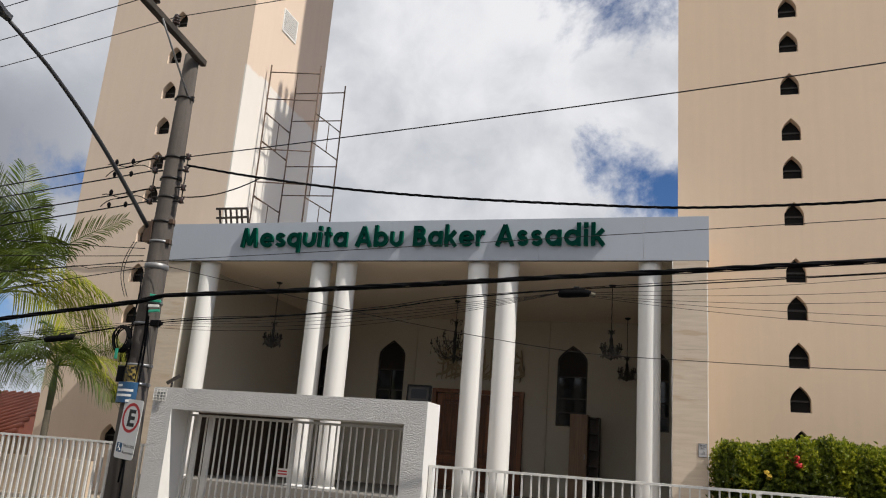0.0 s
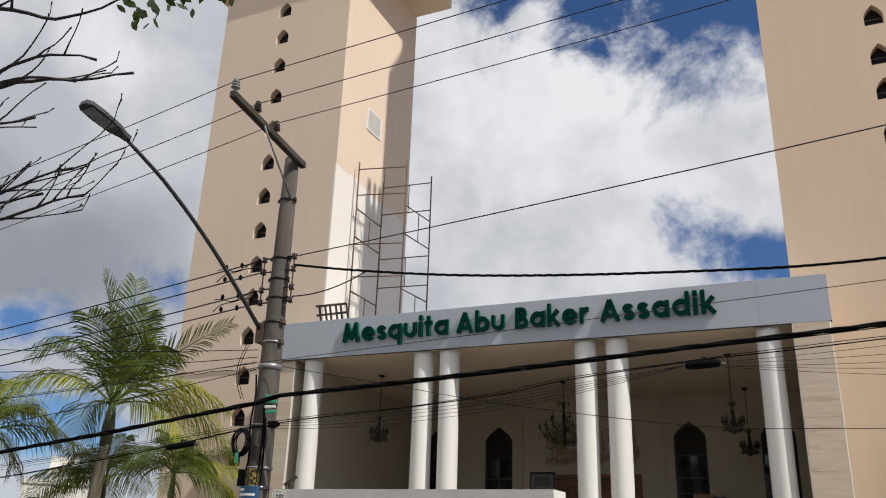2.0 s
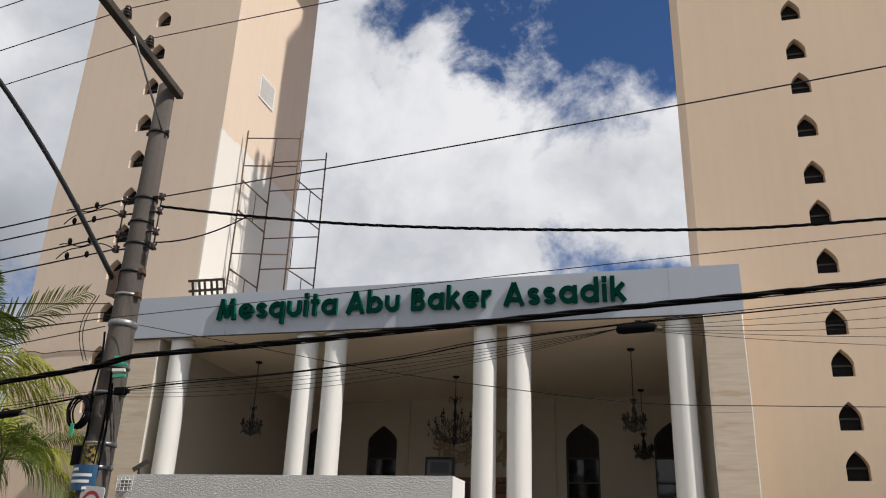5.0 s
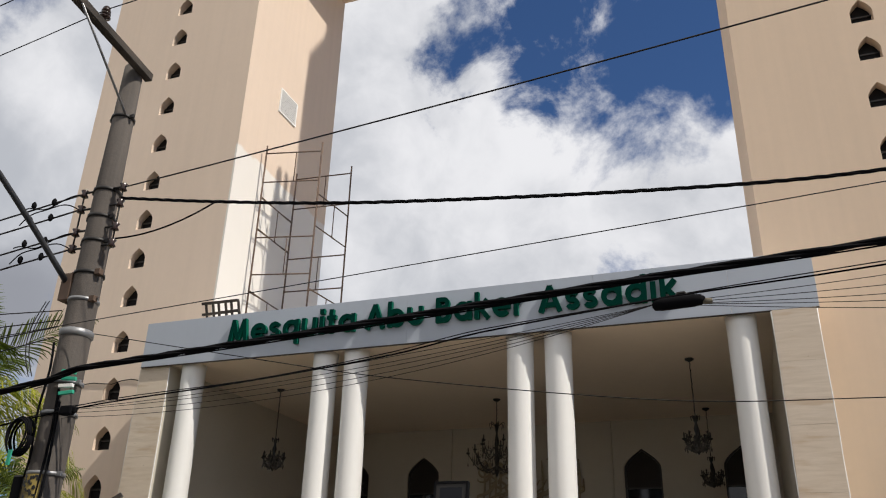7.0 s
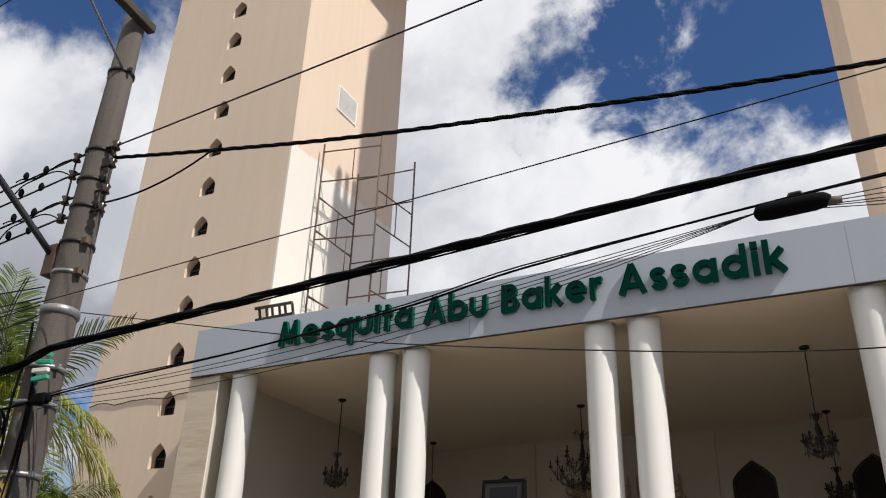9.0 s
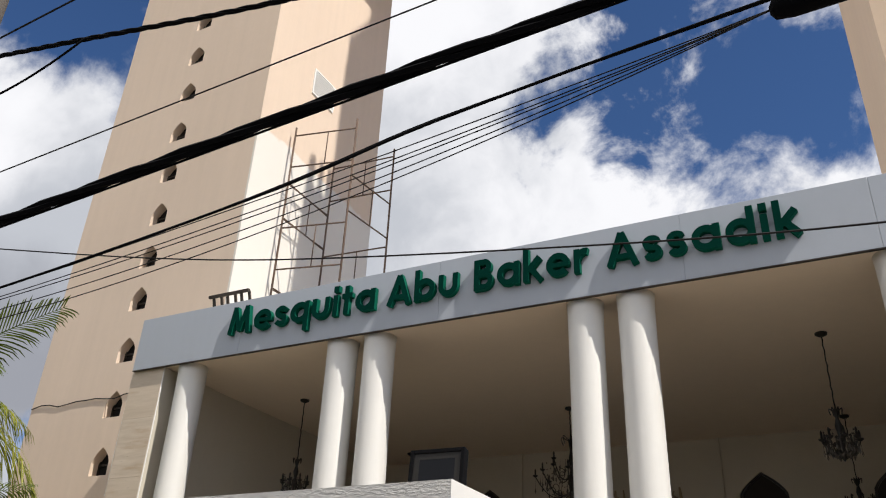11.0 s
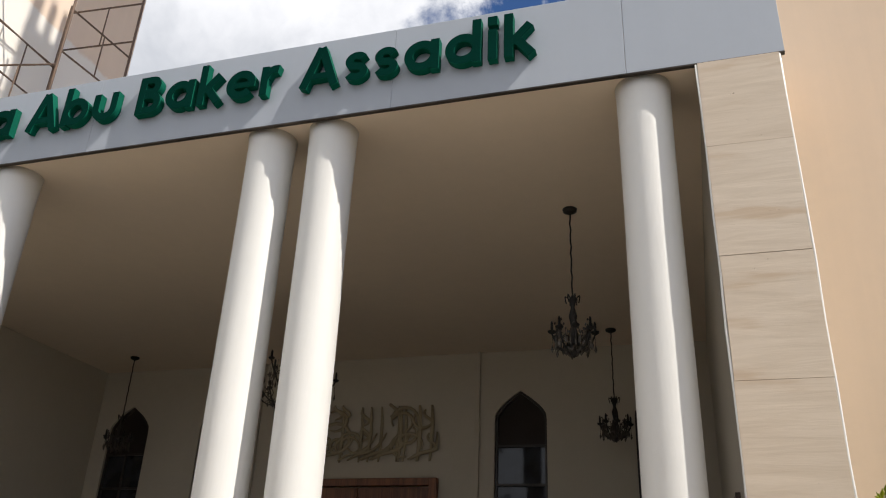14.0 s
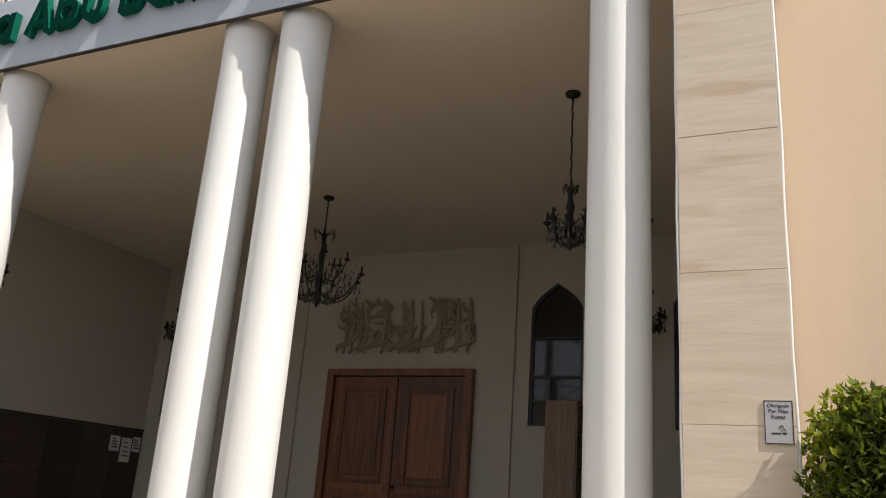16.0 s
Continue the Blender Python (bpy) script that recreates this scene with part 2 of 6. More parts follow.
M = {
    "tower": tower_material((0.64, 0.515, 0.41), "beige_render"),
    # right tower: same beige render with warm bounce light put into its colour
    "tower_warm_lit": tower_material((0.655, 0.505, 0.375), "beige_render_warm_lit"),
    "tower_dark": material("reveal_render", (0.50, 0.40, 0.30), 0.9, 0.15, 2.0),
    "fascia": material("fascia_panel", (0.37, 0.40, 0.45), 0.5, 0.06, 1.2, streak=0.3, spec=0.3),
    "white": material("white_paint", (0.69, 0.68, 0.655), 0.55, 0.06, 1.5, 0.0015, 30.0, streak=0.4),
    "ceiling": material("ceiling_paint", (0.78, 0.665, 0.53), 0.8, 0.07, 0.8),
    "inner": material("cream_wall_paint", (0.53, 0.49, 0.41), 0.8, 0.08, 0.8, 0.0008, 50.0),
    "portal": material("roughcast_white", (0.57, 0.56, 0.545), 0.9, 0.15, 3.0, 0.022, 1.0, streak=0.3, grain=(24.0, 24.0, 62.0)),
    "plaster": material("hand_plastered_white", (0.69, 0.68, 0.655), 0.5, 0.06, 1.5, 0.009, 1.0, streak=0.4, grain=(4.5, 4.5, 0.9)),
    "portal_smooth": material("smooth_white_render", (0.70, 0.685, 0.655), 0.8, 0.08, 2.0, 0.003, 20.0),
    "fence": material("white_enamel", (0.68, 0.665, 0.63), 0.5, 0.28, 5.0, 0.003, 60.0),
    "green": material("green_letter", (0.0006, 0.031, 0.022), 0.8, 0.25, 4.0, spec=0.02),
    # letter edges lighter than the faces: sun on them put into the green
    "green_side_sunlit": material("green_letter_sunlit_edge", (0.001, 0.092, 0.058), 0.7, 0.25, 4.0, spec=0.08),
    "flood_front": material("floodlight_lens", (0.012, 0.013, 0.016), 0.5, 0.2, 6.0, spec=0.1),
    "travertine": travertine(),
    "door": wood("varnished_door_wood", (0.10, 0.033, 0.013), (0.26, 0.095, 0.035)),
    "panel": wood("brown_wainscot", (0.035, 0.022, 0.016), (0.075, 0.05, 0.036), 0.5, 1),
    "lectern": wood("light_wood", (0.20, 0.12, 0.07), (0.32, 0.21, 0.13), 0.45),
    "iron": material("black_iron", (0.02, 0.018, 0.016), 0.5, 0.3, 8.0, metal=0.3),
    "frame": material("dark_window_frame", (0.028, 0.022, 0.018), 0.4, 0.2, 6.0),
    "glass": glass_dark("dark_glass"),
    "dim_glass": material("dusty_dark_glass", (0.012, 0.011, 0.011), 0.6, 0.4, 9.0, spec=0.12),
    "arch_panel": material("brown_arch_panel", (0.034, 0.027, 0.024), 0.5, 0.3, 5.0, spec=0.15),
    "concrete": material("pole_concrete", (0.115, 0.098, 0.084), 0.9, 0.62, 2.5, 0.01, 30.0, streak=0.5),
    "timber": material("weathered_timber", (0.058, 0.046, 0.036), 0.9, 0.85, 5.0, 0.01, 30.0),
    "cable": material("black_cable", (0.006, 0.006, 0.007), 0.85, 0.2, 9.0, spec=0.06),
    "wire": material("bare_wire", (0.022, 0.02, 0.02), 0.75, 0.2, 9.0, spec=0.2),
    "porcelain": material("brown_porcelain", (0.035, 0.018, 0.014), 0.2, 0.3, 8.0),
    "porcelain_grey": material("grey_porcelain", (0.24, 0.25, 0.24), 0.25, 0.3, 8.0),
    "steel": material("galvanised_steel", (0.30, 0.30, 0.30), 0.45, 0.25, 6.0, metal=0.6),
    "rust": material("rusty_steel_tube", (0.13, 0.085, 0.06), 0.75, 0.4, 6.0, metal=0.3),
    "lamp": material("grey_lamp_housing", (0.035, 0.036, 0.04), 0.5, 0.2, 6.0),
    "lens": material("lamp_lens", (0.25, 0.26, 0.27), 0.2, 0.1, 6.0),
    "sign_white": material("sign_white", (0.80, 0.79, 0.76), 0.4, 0.05, 6.0),
    # no-smoking plate: the shade falling on it is put into this dim grey
    "sign_shaded": material("shaded_sign_plate", (0.40, 0.40, 0.42), 0.4, 0.1, 6.0),
    "sign_red": material("sign_red", (0.52, 0.03, 0.03), 0.4, 0.05, 6.0),
    "sign_blue": material("sign_blue", (0.025, 0.09, 0.19), 0.4, 0.15, 6.0),
    "sign_black": material("sign_black", (0.015, 0.015, 0.015), 0.4, 0.05, 6.0),
    "roof_tile": material("clay_roof_tile", (0.36, 0.11, 0.06), 0.85, 0.35, 4.0, per_piece=0.3),
    "far_wall": material("far_building_paint", (0.62, 0.60, 0.56), 0.8, 0.1, 0.3),
    "far_ochre": material("far_ochre_paint", (0.55, 0.45, 0.30), 0.8, 0.1, 0.3),
    "asphalt": material("asphalt", (0.05, 0.05, 0.052), 0.9, 0.3, 2.0, 0.01, 90.0),
    "paving": material("pavement_concrete", (0.19, 0.18, 0.165), 0.9, 0.25, 1.5, 0.006, 40.0),
    "court": material("sunlit_stone_paving", (0.36, 0.30, 0.23), 0.9, 0.2, 1.5),
    "earth": material("dry_ground", (0.16, 0.14, 0.09), 0.95, 0.35, 0.5),
    "palm": leaf_material("palm_leaf", (0.010, 0.027, 0.008), (0.105, 0.150, 0.03), 0.38, 0.08),
    "palm_pale": leaf_material("ageing_palm_leaf", (0.07, 0.10, 0.012), (0.33, 0.33, 0.03), 0.42, 0.3),
    "shrub": leaf_material("shrub_leaf", (0.009, 0.022, 0.005), (0.13, 0.155, 0.018), 0.35),
    "shoot": leaf_material("young_shrub_leaf", (0.12, 0.17, 0.012), (0.42, 0.42, 0.03), 0.4),
    "leaf": leaf_material("dark_tree_leaf", (0.02, 0.03, 0.015), (0.04, 0.06, 0.02)),
    "bark": material("grey_bark", (0.052, 0.045, 0.046), 0.95, 0.4, 8.0, 0.01, 40.0),
    "palm_trunk": material("palm_trunk", (0.17, 0.15, 0.11), 0.95, 0.4, 5.0, 0.02, 20.0),
    "crownshaft": material("palm_crownshaft", (0.055, 0.065, 0.03), 0.5, 0.3, 3.0),
    "red_flower": material("red_petal", (0.60, 0.03, 0.03), 0.5, 0.3, 9.0),
    "yellow_flower": material("yellow_petal", (0.68, 0.46, 0.05), 0.5, 0.3, 9.0),
    "relief": material("gold_relief", (0.33, 0.275, 0.175), 0.6, 0.2, 4.0),
    "crystal": material("smoked_crystal", (0.10, 0.09, 0.08), 0.12, 0.3, 20.0),
    "screen": glass_dark("floodlight_glass", (0.03, 0.03, 0.035), 0.1),
    "paper": material("white_paper", (0.72, 0.70, 0.66), 0.7, 0.08, 6.0),
}


# ---- building helpers ----
def box(bm, x0, x1, y0, y1, z0, z1, bevel=0.0):
    vs = [bm.verts.new(p) for p in ((x0, y0, z0), (x1, y0, z0), (x1, y1, z0), (x0, y1, z0), (x0, y0, z1), (x1, y0, z1), (x1, y1, z1), (x0, y1, z1))]
    fs = [bm.faces.new([vs[i] for i in q]) for q in ((3, 2, 1, 0), (4, 5, 6, 7), (0, 1, 5, 4), (1, 2, 6, 5), (2, 3, 7, 6), (3, 0, 4, 7))]
    if bevel:
        es = {e for f in fs for e in f.edges}
        bmesh.ops.bevel(bm, geom=list(es), offset=bevel, segments=2, affect="EDGES", profile=0.6)
    return bm


def tube(bm, points, r, sides=8, cap=True):
    """A round bar along points; r is one radius or one for each point."""
    pts = [Vector(p) for p in points]
    rs = list(r) if isinstance(r, (list, tuple)) else [r] * len(pts)
    rings, up = [], None
    for i, p in enumerate(pts):
        d = (pts[min(i + 1, len(pts) - 1)] - pts[max(i - 1, 0)]).normalized()
        if up is None:
            up = Vector((0, 0, 1)) if abs(d.z) < 0.9 else Vector((1, 0, 0))
        side = d.cross(up).normalized()
        up = side.cross(d).normalized()
        rings.append([bm.verts.new(p + rs[i] * (math.cos(a) * side + math.sin(a) * up)) for a in (2 * math.pi * k / sides for k in range(sides))])
    for a, b in zip(rings, rings[1:]):
        for k in range(sides):
            f = bm.faces.new((a[k], a[(k + 1) % sides], b[(k + 1) % sides], b[k]))
            f.smooth = sides > 5
    if cap:
        bm.faces.new(rings[0])
        bm.faces.new(rings[-1][::-1])
    return bm


def lathe(bm, profile, centre=(0, 0, 0), sides=24):
    """Turned body: profile of (radius, z)."""
    c = Vector(centre)
    rings = [[bm.verts.new(c + Vector((r * math.cos(2 * math.pi * k / sides), r * math.sin(2 * math.pi * k / sides), z))) for k in range(sides)] for r, z in profile]
    for a, b in zip(rings, rings[1:]):
        for k in range(sides):
            bm.faces.new((a[k], a[(k + 1) % sides], b[(k + 1) % sides], b[k])).smooth = True
    bm.faces.new(rings[0][::-1])
    bm.faces.new(rings[-1])
    return bm


def finish(bm):
    bmesh.ops.recalc_face_normals(bm, faces=bm.faces)
    return bm


def to_mesh(name, bm, mat, recalc=True):
    if recalc:
        finish(bm)
    me = bpy.data.meshes.new(name)
    bm.to_mesh(me)
    bm.free()
    me.materials.append(M[mat] if isinstance(mat, str) else mat)
    return me


def part(name, bm, mat, parent, label="", recalc=True):
    """Links a bmesh as one mesh under its thing."""
    ob = new(name, to_mesh(name, bm, mat, recalc))
    ob.parent = parent
    if label:
        tagged(ob, label)
    return ob


def piece(name, mesh, parent, place=(0, 0, 0)):
    ob = new(name, mesh)
    ob.parent = parent
    ob.location = place
    return ob


def thing(name, label, category, at=(0, 0, 0), group="", kind=""):
    ob = new(name)
    ob.empty_display_size = 0.2
    ob.location = at
    return tagged(ob, label, category, group, kind)


def solid(name, bm, mat, label, category, kind="", group="", recalc=True):
    return tagged(new(name, to_mesh(name, bm, mat, recalc)), label, category, group, kind)


def ogive(w, spring, top, n=7, bulge=0.2):
    """Outline of a pointed opening, sill at z=0 and centre at x=0, counter-clockwise seen from the front."""
    h, half = top - spring, w / 2
    pts = [(-half, 0.0), (half, 0.0)]
    for i in range(n + 1):
        a = i / n
        out = bulge * math.sin(math.pi * a ** 0.85)
        pts.append((half * (1 - a) + out * h * 0.8, spring + h * a + out * half * 0.8))
    pts[-1] = (0.0, top)
    pts = [(max(min(x, half), -half) if i > 1 else x, z) for i, (x, z) in enumerate(pts)]
    return pts + [(-x, z) for x, z in pts[-2:1:-1]]


def pierced(bm, x0, x1, z0, z1, holes, y, depth):
    """Front sheet at y with holes (lists of x, z) and reveals that run back by depth."""
    def loop(pts, yy):
        return [bm.verts.new((px, yy, pz)) for px, pz in pts]
    def edges(vs):
        return [bm.edges.new((vs[i], vs[(i + 1) % len(vs)])) for i in range(len(vs))]
    outer = loop([(x0, z0), (x1, z0), (x1, z1), (x0, z1)], y)
    es = edges(outer)
    rims = []
    for h in holes:
        vs = loop(h, y)
        es += edges(vs)
        rims.append(vs)
    bmesh.ops.triangle_fill(bm, use_beauty=True, use_dissolve=False, edges=es, normal=(0, -1, 0))
    for vs in rims:
        back = [bm.verts.new((v.co.x, y + depth, v.co.z)) for v in vs]
        for i in range(len(vs)):
            j = (i + 1) % len(vs)
            bm.faces.new((vs[i], vs[j], back[j], back[i]))
    return outer


# ---- ground ----
bm = bmesh.new()
box(bm, -1500, 1500, -1500, 1500, -0.4, -0.02)
solid("ground", bm, "earth", "dry brown earth ground around the street", "ground", "structure")
bm = bmesh.new()
box(bm, -120, 120, 2.5, 12.2, -0.3, 0.0)
solid("road", bm, "asphalt", "grey asphalt street between two pavements", "road", "structure")
for nm, y0, y1 in (("pavement_1", 12.35, 16.0), ("pavement_2", -1.5, 2.35)):
    bm = bmesh.new()
    box(bm, -120, 120, y0, y1, -0.3, 0.14)
    solid(nm, bm, "paving", "worn concrete pavement beside the street", "pavement", "structure")
for nm, y0, y1 in (("kerb_1", 12.2, 12.35), ("kerb_2", 2.35, 2.5)):
    bm = bmesh.new()
    box(bm, -120, 120, y0, y1, -0.3, 0.15, 0.02)
    solid(nm, bm, "paving", "concrete kerb stones along the street edge", "kerb", "structure")
bm = bmesh.new()
box(bm, -60, 60, 16.0, 60, -0.3, 0.2)
solid("forecourt", bm, "court", "paved forecourt behind the white fence", "courtyard", "structure")

# ---- towers ----
WIN_W, WIN_SPRING, WIN_TOP = 0.49, 0.27, 0.56


def octagon(bm, cx, cy, r, z0, z1):
    pts = [(cx + r * u, cy + r * v) for u, v in ((-0.414, -1), (0.414, -1), (1, -0.414), (1, 0.414), (0.414, 1), (-0.414, 1), (-1, 0.414), (-1, -0.414))]
    lo, hi = [[bm.verts.new((*p, z)) for p in pts] for z in (z0, z1)]
    bm.faces.new(lo[::-1])
    bm.faces.new(hi)
    for k in range(8):
        j = (k + 1) % 8
        bm.faces.new((lo[k], lo[j], hi[j], hi[k]))
    return pts


def fins(bm, pts, z0, z1, pitch, width):
    """Upright battlement fins along a closed outline."""
    for p, q in zip(pts, pts[1:] + pts[:1]):
        p, q = Vector(p), Vector(q)
        n = max(2, round((q - p).length / pitch))
        d = (q - p).normalized() * width / 2
        w = Vector((-d.y, d.x)).normalized() * 0.14
        for k in range(n):
            c = p.lerp(q, (k + 0.5) / n)
            lo, hi = [[bm.verts.new((*v, z)) for v in (c - d, c + d, c + d + w, c - d + w)] for z in (z0, z1)]
            bm.faces.new(hi)
            for i in range(4):
                j = (i + 1) % 4
                bm.faces.new((lo[i], lo[j], hi[j], hi[i]))


def tower(x0, x1, y0, y1, xc, peaks, where):
    """Square tower: pierced front, overhanging gallery, octagon stage, drum and dome."""
    th = thing("tower", "tall beige rendered square tower with a column of tiny pointed windows", "tower", (xc, y0, 0), "pair of towers", "structure")
    inv = Matrix.Translation((-xc, -y0, 0))
    paint = "tower" if where == "left" else "tower_warm_lit"
    win_w = WIN_W if where == "left" else WIN_W * 0.85
    gal, top = 21.33, 25.1
    holes = [[(xc + px, pk - WIN_TOP + pz) for px, pz in ogive(win_w, WIN_SPRING, WIN_TOP, 5, 0.10)] for pk in peaks]
    bm = bmesh.new()
    pierced(bm, x0, x1, 0.0, gal, holes, y0, 0.24)
    bm.transform(inv)
    part("front_wall", bm, paint, th)
    for wx0, wx1, wy0, wy1 in ((x0, x0 + 0.25, y0 + 0.002, y1), (x1 - 0.25, x1, y0 + 0.002, y1), (x0 + 0.25, x1 - 0.25, y1 - 0.25, y1)):
        bm = bmesh.new()
        box(bm, wx0, wx1, wy0, wy1, 0, gal)
        bm.transform(inv)
        part("side_wall", bm, paint, th)
    gx0, gx1, gy0, gy1 = x0 - 1.5, x1 + 1.5, y0 - (0.475 if where == "left" else 0.82), y1 - 0.01
    bm = bmesh.new()
    box(bm, gx0, gx1, gy0, gy1, gal, top, 0.03)
    bm.transform(inv)
    part("gallery", bm, paint, th, "overhanging square gallery of the tower")
    bm = bmesh.new()
    fins(bm, [(gx0, gy0), (gx1, gy0), (gx1, gy1), (gx0, gy1)], top - 0.02, top + 0.85, 0.36, 0.17)
    bm.transform(inv)
    part("battlement", bm, paint, th)
    cx, cy, r = (x0 + x1) / 2, y0 + 1.45, 2.1
    bm = bmesh.new()
    ring = octagon(bm, cx, cy, r, top - 0.02, 33.4)
    bm.transform(inv)
    part("upper_stage", bm, paint, th)
    bm = bmesh.new()
    fins(bm, ring, 33.38, 34.4, 0.34, 0.16)
    bm.transform(inv)
    part("battlement", bm, paint, th)
    bm = bmesh.new()
    lathe(bm, [(1.4, 33.3), (1.42, 36.3), (1.36, 36.9), (1.2, 37.5), (0.93, 38.1), (0.6, 38.6), (0.2, 38.95), (0.05, 39.9)], (cx, cy, 0), 28)
    bm.transform(inv)
    part("dome", bm, "white", th)
    # recessed casements, one for each opening
    bm = bmesh.new()
    box(bm, -0.25, 0.25, 0.0, 0.02, 0.0, 0.58)
    pane_me = to_mesh("pane", bm, "dim_glass")
    bm = bmesh.new()
    box(bm, -0.25, 0.25, -0.03, 0.0, 0.24, 0.275)
    box(bm, -0.25, -0.215, -0.03, 0.0, 0.0, 0.4)
    box(bm, 0.215, 0.25, -0.03, 0.0, 0.0, 0.4)
    box(bm, -0.25, 0.25, -0.03, 0.0, 0.0, 0.03)
    bm.faces.ensure_lookup_table()
    frame_me = to_mesh("window_frame", bm, "frame")
    for pk in peaks:
        w = new("window", frame_me)
        w.parent = th
        w.location = (0, 0.22, pk - WIN_TOP)
        piece("pane", pane_me, w)
    return th


RIGHT_PEAKS = [2.88, 3.81, 4.75, 5.80, 6.65, 7.97, 9.09, 10.03, 11.19, 12.30, 13.23, 14.32, 15.47, 16.6, 17.75, 18.9, 20.05]
LEFT_PEAKS = [2.0, 3.12, 4.24, 5.36, 6.54, 7.73, 8.93, 9.98, 11.10, 12.27, 13.45, 14.68, 15.88, 17.08, 18.2, 19.3, 20.4]
tower(-16.92, -11.78, 21.1, 25.98, -14.37, LEFT_PEAKS, "left")
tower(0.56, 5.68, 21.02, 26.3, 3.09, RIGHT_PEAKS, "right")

# ---- portico ----
bm = bmesh.new()
box(bm, -11.75, 0.53, 19.2, 27.55, 0.0, 0.85, 0.02)
solid("floor", bm, "paving", "raised stone floor of the portico", "floor", "structure")
bm = bmesh.new()
box(bm, -12.36, 1.23, 19.725, 27.75, 6.27, 6.95)
solid("ceiling", bm, "ceiling", "smooth cream painted portico ceiling", "ceiling", "structure")
bm = bmesh.new()
box(bm, -12.36, 1.23, 19.72, 27.75, 6.954, 7.05)
box(bm, -12.36, 1.23, 19.72, 19.9, 7.05, 7.2)
solid("roof_slab", bm, "white", "flat portico roof slab behind the sign band", "roof", "structure")
fascia = thing("fascia", "light grey metal panel band across the portico front", "fascia", (-5.57, 19.7, 6.25), "", "structure")
for x0, x1 in ((-12.37, -9.948), (-9.946, -6.108), (-6.106, -2.448), (-2.446, -0.128), (-0.125, 1.24)):
    bm = bmesh.new()
    box(bm, x0, x1, 19.68, 19.715, 6.245, 7.24, 0.004)
    bm.transform(Matrix.Translation((5.57, -19.7, -6.25)))
    part("panel", bm, "fascia", fascia)
bm = bmesh.new()
box(bm, -12.37, 1.24, 19.675, 19.72, 6.228, 6.243)
bm.transform(Matrix.Translation((5.57, -19.7, -6.25)))
part("drip_edge", bm, "timber", fascia, "thin stained drip edge under the band")

# back wall with four pointed windows and the doorway
WINDOWS = [-10.92, -8.78, -2.75, -0.30]
holes = [[(x + px, 3.02 + pz) for px, pz in ogive(0.94, 1.55, 2.50, 9, 0.26)] for x in WINDOWS]
bm = bmesh.new()
pierced(bm, -11.77, 0.55, 0.85, 6.3, holes, 27.5, 0.16)
box(bm, -11.77, 0.55, 27.9, 28.0, 0.85, 6.3)
solid("wall_back", bm, "inner", "cream painted back wall of the portico with pointed windows", "wall", "structure")
for nm, x0, x1 in (("wall_west", -11.9, -11.74), ("wall_east", 0.52, 0.68)):
    bm = bmesh.new()
    box(bm, x0, x1, 20.95, 27.5, 0.0, 6.3)
    solid(nm, bm, "inner", "cream painted side wall inside the portico", "wall", "structure")
for x0, x1 in ((-7.98, -7.92), (-3.55, -3.49)):
    bm = bmesh.new()
    box(bm, x0, x1, 27.44, 27.5, 0.85, 6.27, 0.01)
    solid("trim", bm, "inner", "narrow raised wall moulding beside the doorway", "trim", "structure")

# arched windows
for i, x in enumerate(WINDOWS):
    th = thing("window_%d" % (i + 1), "tall pointed window with dark glass and thin glazing bars", "window", (x, 27.6, 3.02), "portico windows", "structure")
    out = ogive(0.94, 1.55, 2.50, 9, 0.26)
    inn = [(px * 0.90, 0.04 + pz * 0.965) for px, pz in out]
    bm = bmesh.new()
    a = [bm.verts.new((px, -0.05, pz)) for px, pz in out]
    b = [bm.verts.new((px, -0.05, pz)) for px, pz in inn]
    c = [bm.verts.new((px, 0.0, pz)) for px, pz in inn]
    for k in range(len(a)):
        j = (k + 1) % len(a)
        bm.faces.new((a[k], a[j], b[j], b[k]))
        bm.faces.new((b[k], b[j], c[j], c[k]))
    part("window_frame", bm, "frame", th)
    for z in (0.42, 0.85, 1.52):
        bm = bmesh.new()
        box(bm, -0.43, 0.43, -0.055, -0.01, z - 0.02, z + 0.02)
        part("glazing_bar", bm, "frame", th)
    bm = bmesh.new()
    box(bm, -0.018, 0.018, -0.045, -0.012, 0.03, 1.5)
    if i < 2:
        part("glazing_bar", bm, "frame", th)
    else:
        bm.free()
    cuts = [0.0, 0.42, 0.85, 1.52, 2.5]
    for z0, z1 in zip(cuts, cuts[1:]):
        bm = bmesh.new()
        pts = [p for p in inn if p[1] >= z0 + 0.01] if z1 > 2.4 else [(-0.44, z0), (0.44, z0), (0.44, z1), (-0.44, z1)]
        if z1 > 2.4:
            pts = [(-0.43, z0), (0.43, z0)] + [p for p in pts if p[1] > z0]
        f = bm.faces.new([bm.verts.new((px, 0.0, pz)) for px, pz in pts])
        g = bmesh.ops.extrude_face_region(bm, geom=[f])
        bmesh.ops.translate(bm, vec=(0, 0.012, 0), verts=[v for v in g["geom"] if isinstance(v, bmesh.types.BMVert)])
        bm.transform(pose(0, 0, 0, 0, 0, random.uniform(-0.5, 0.5)))
        part("pane", bm, "arch_panel" if z1 > 2.4 else "glass", th)

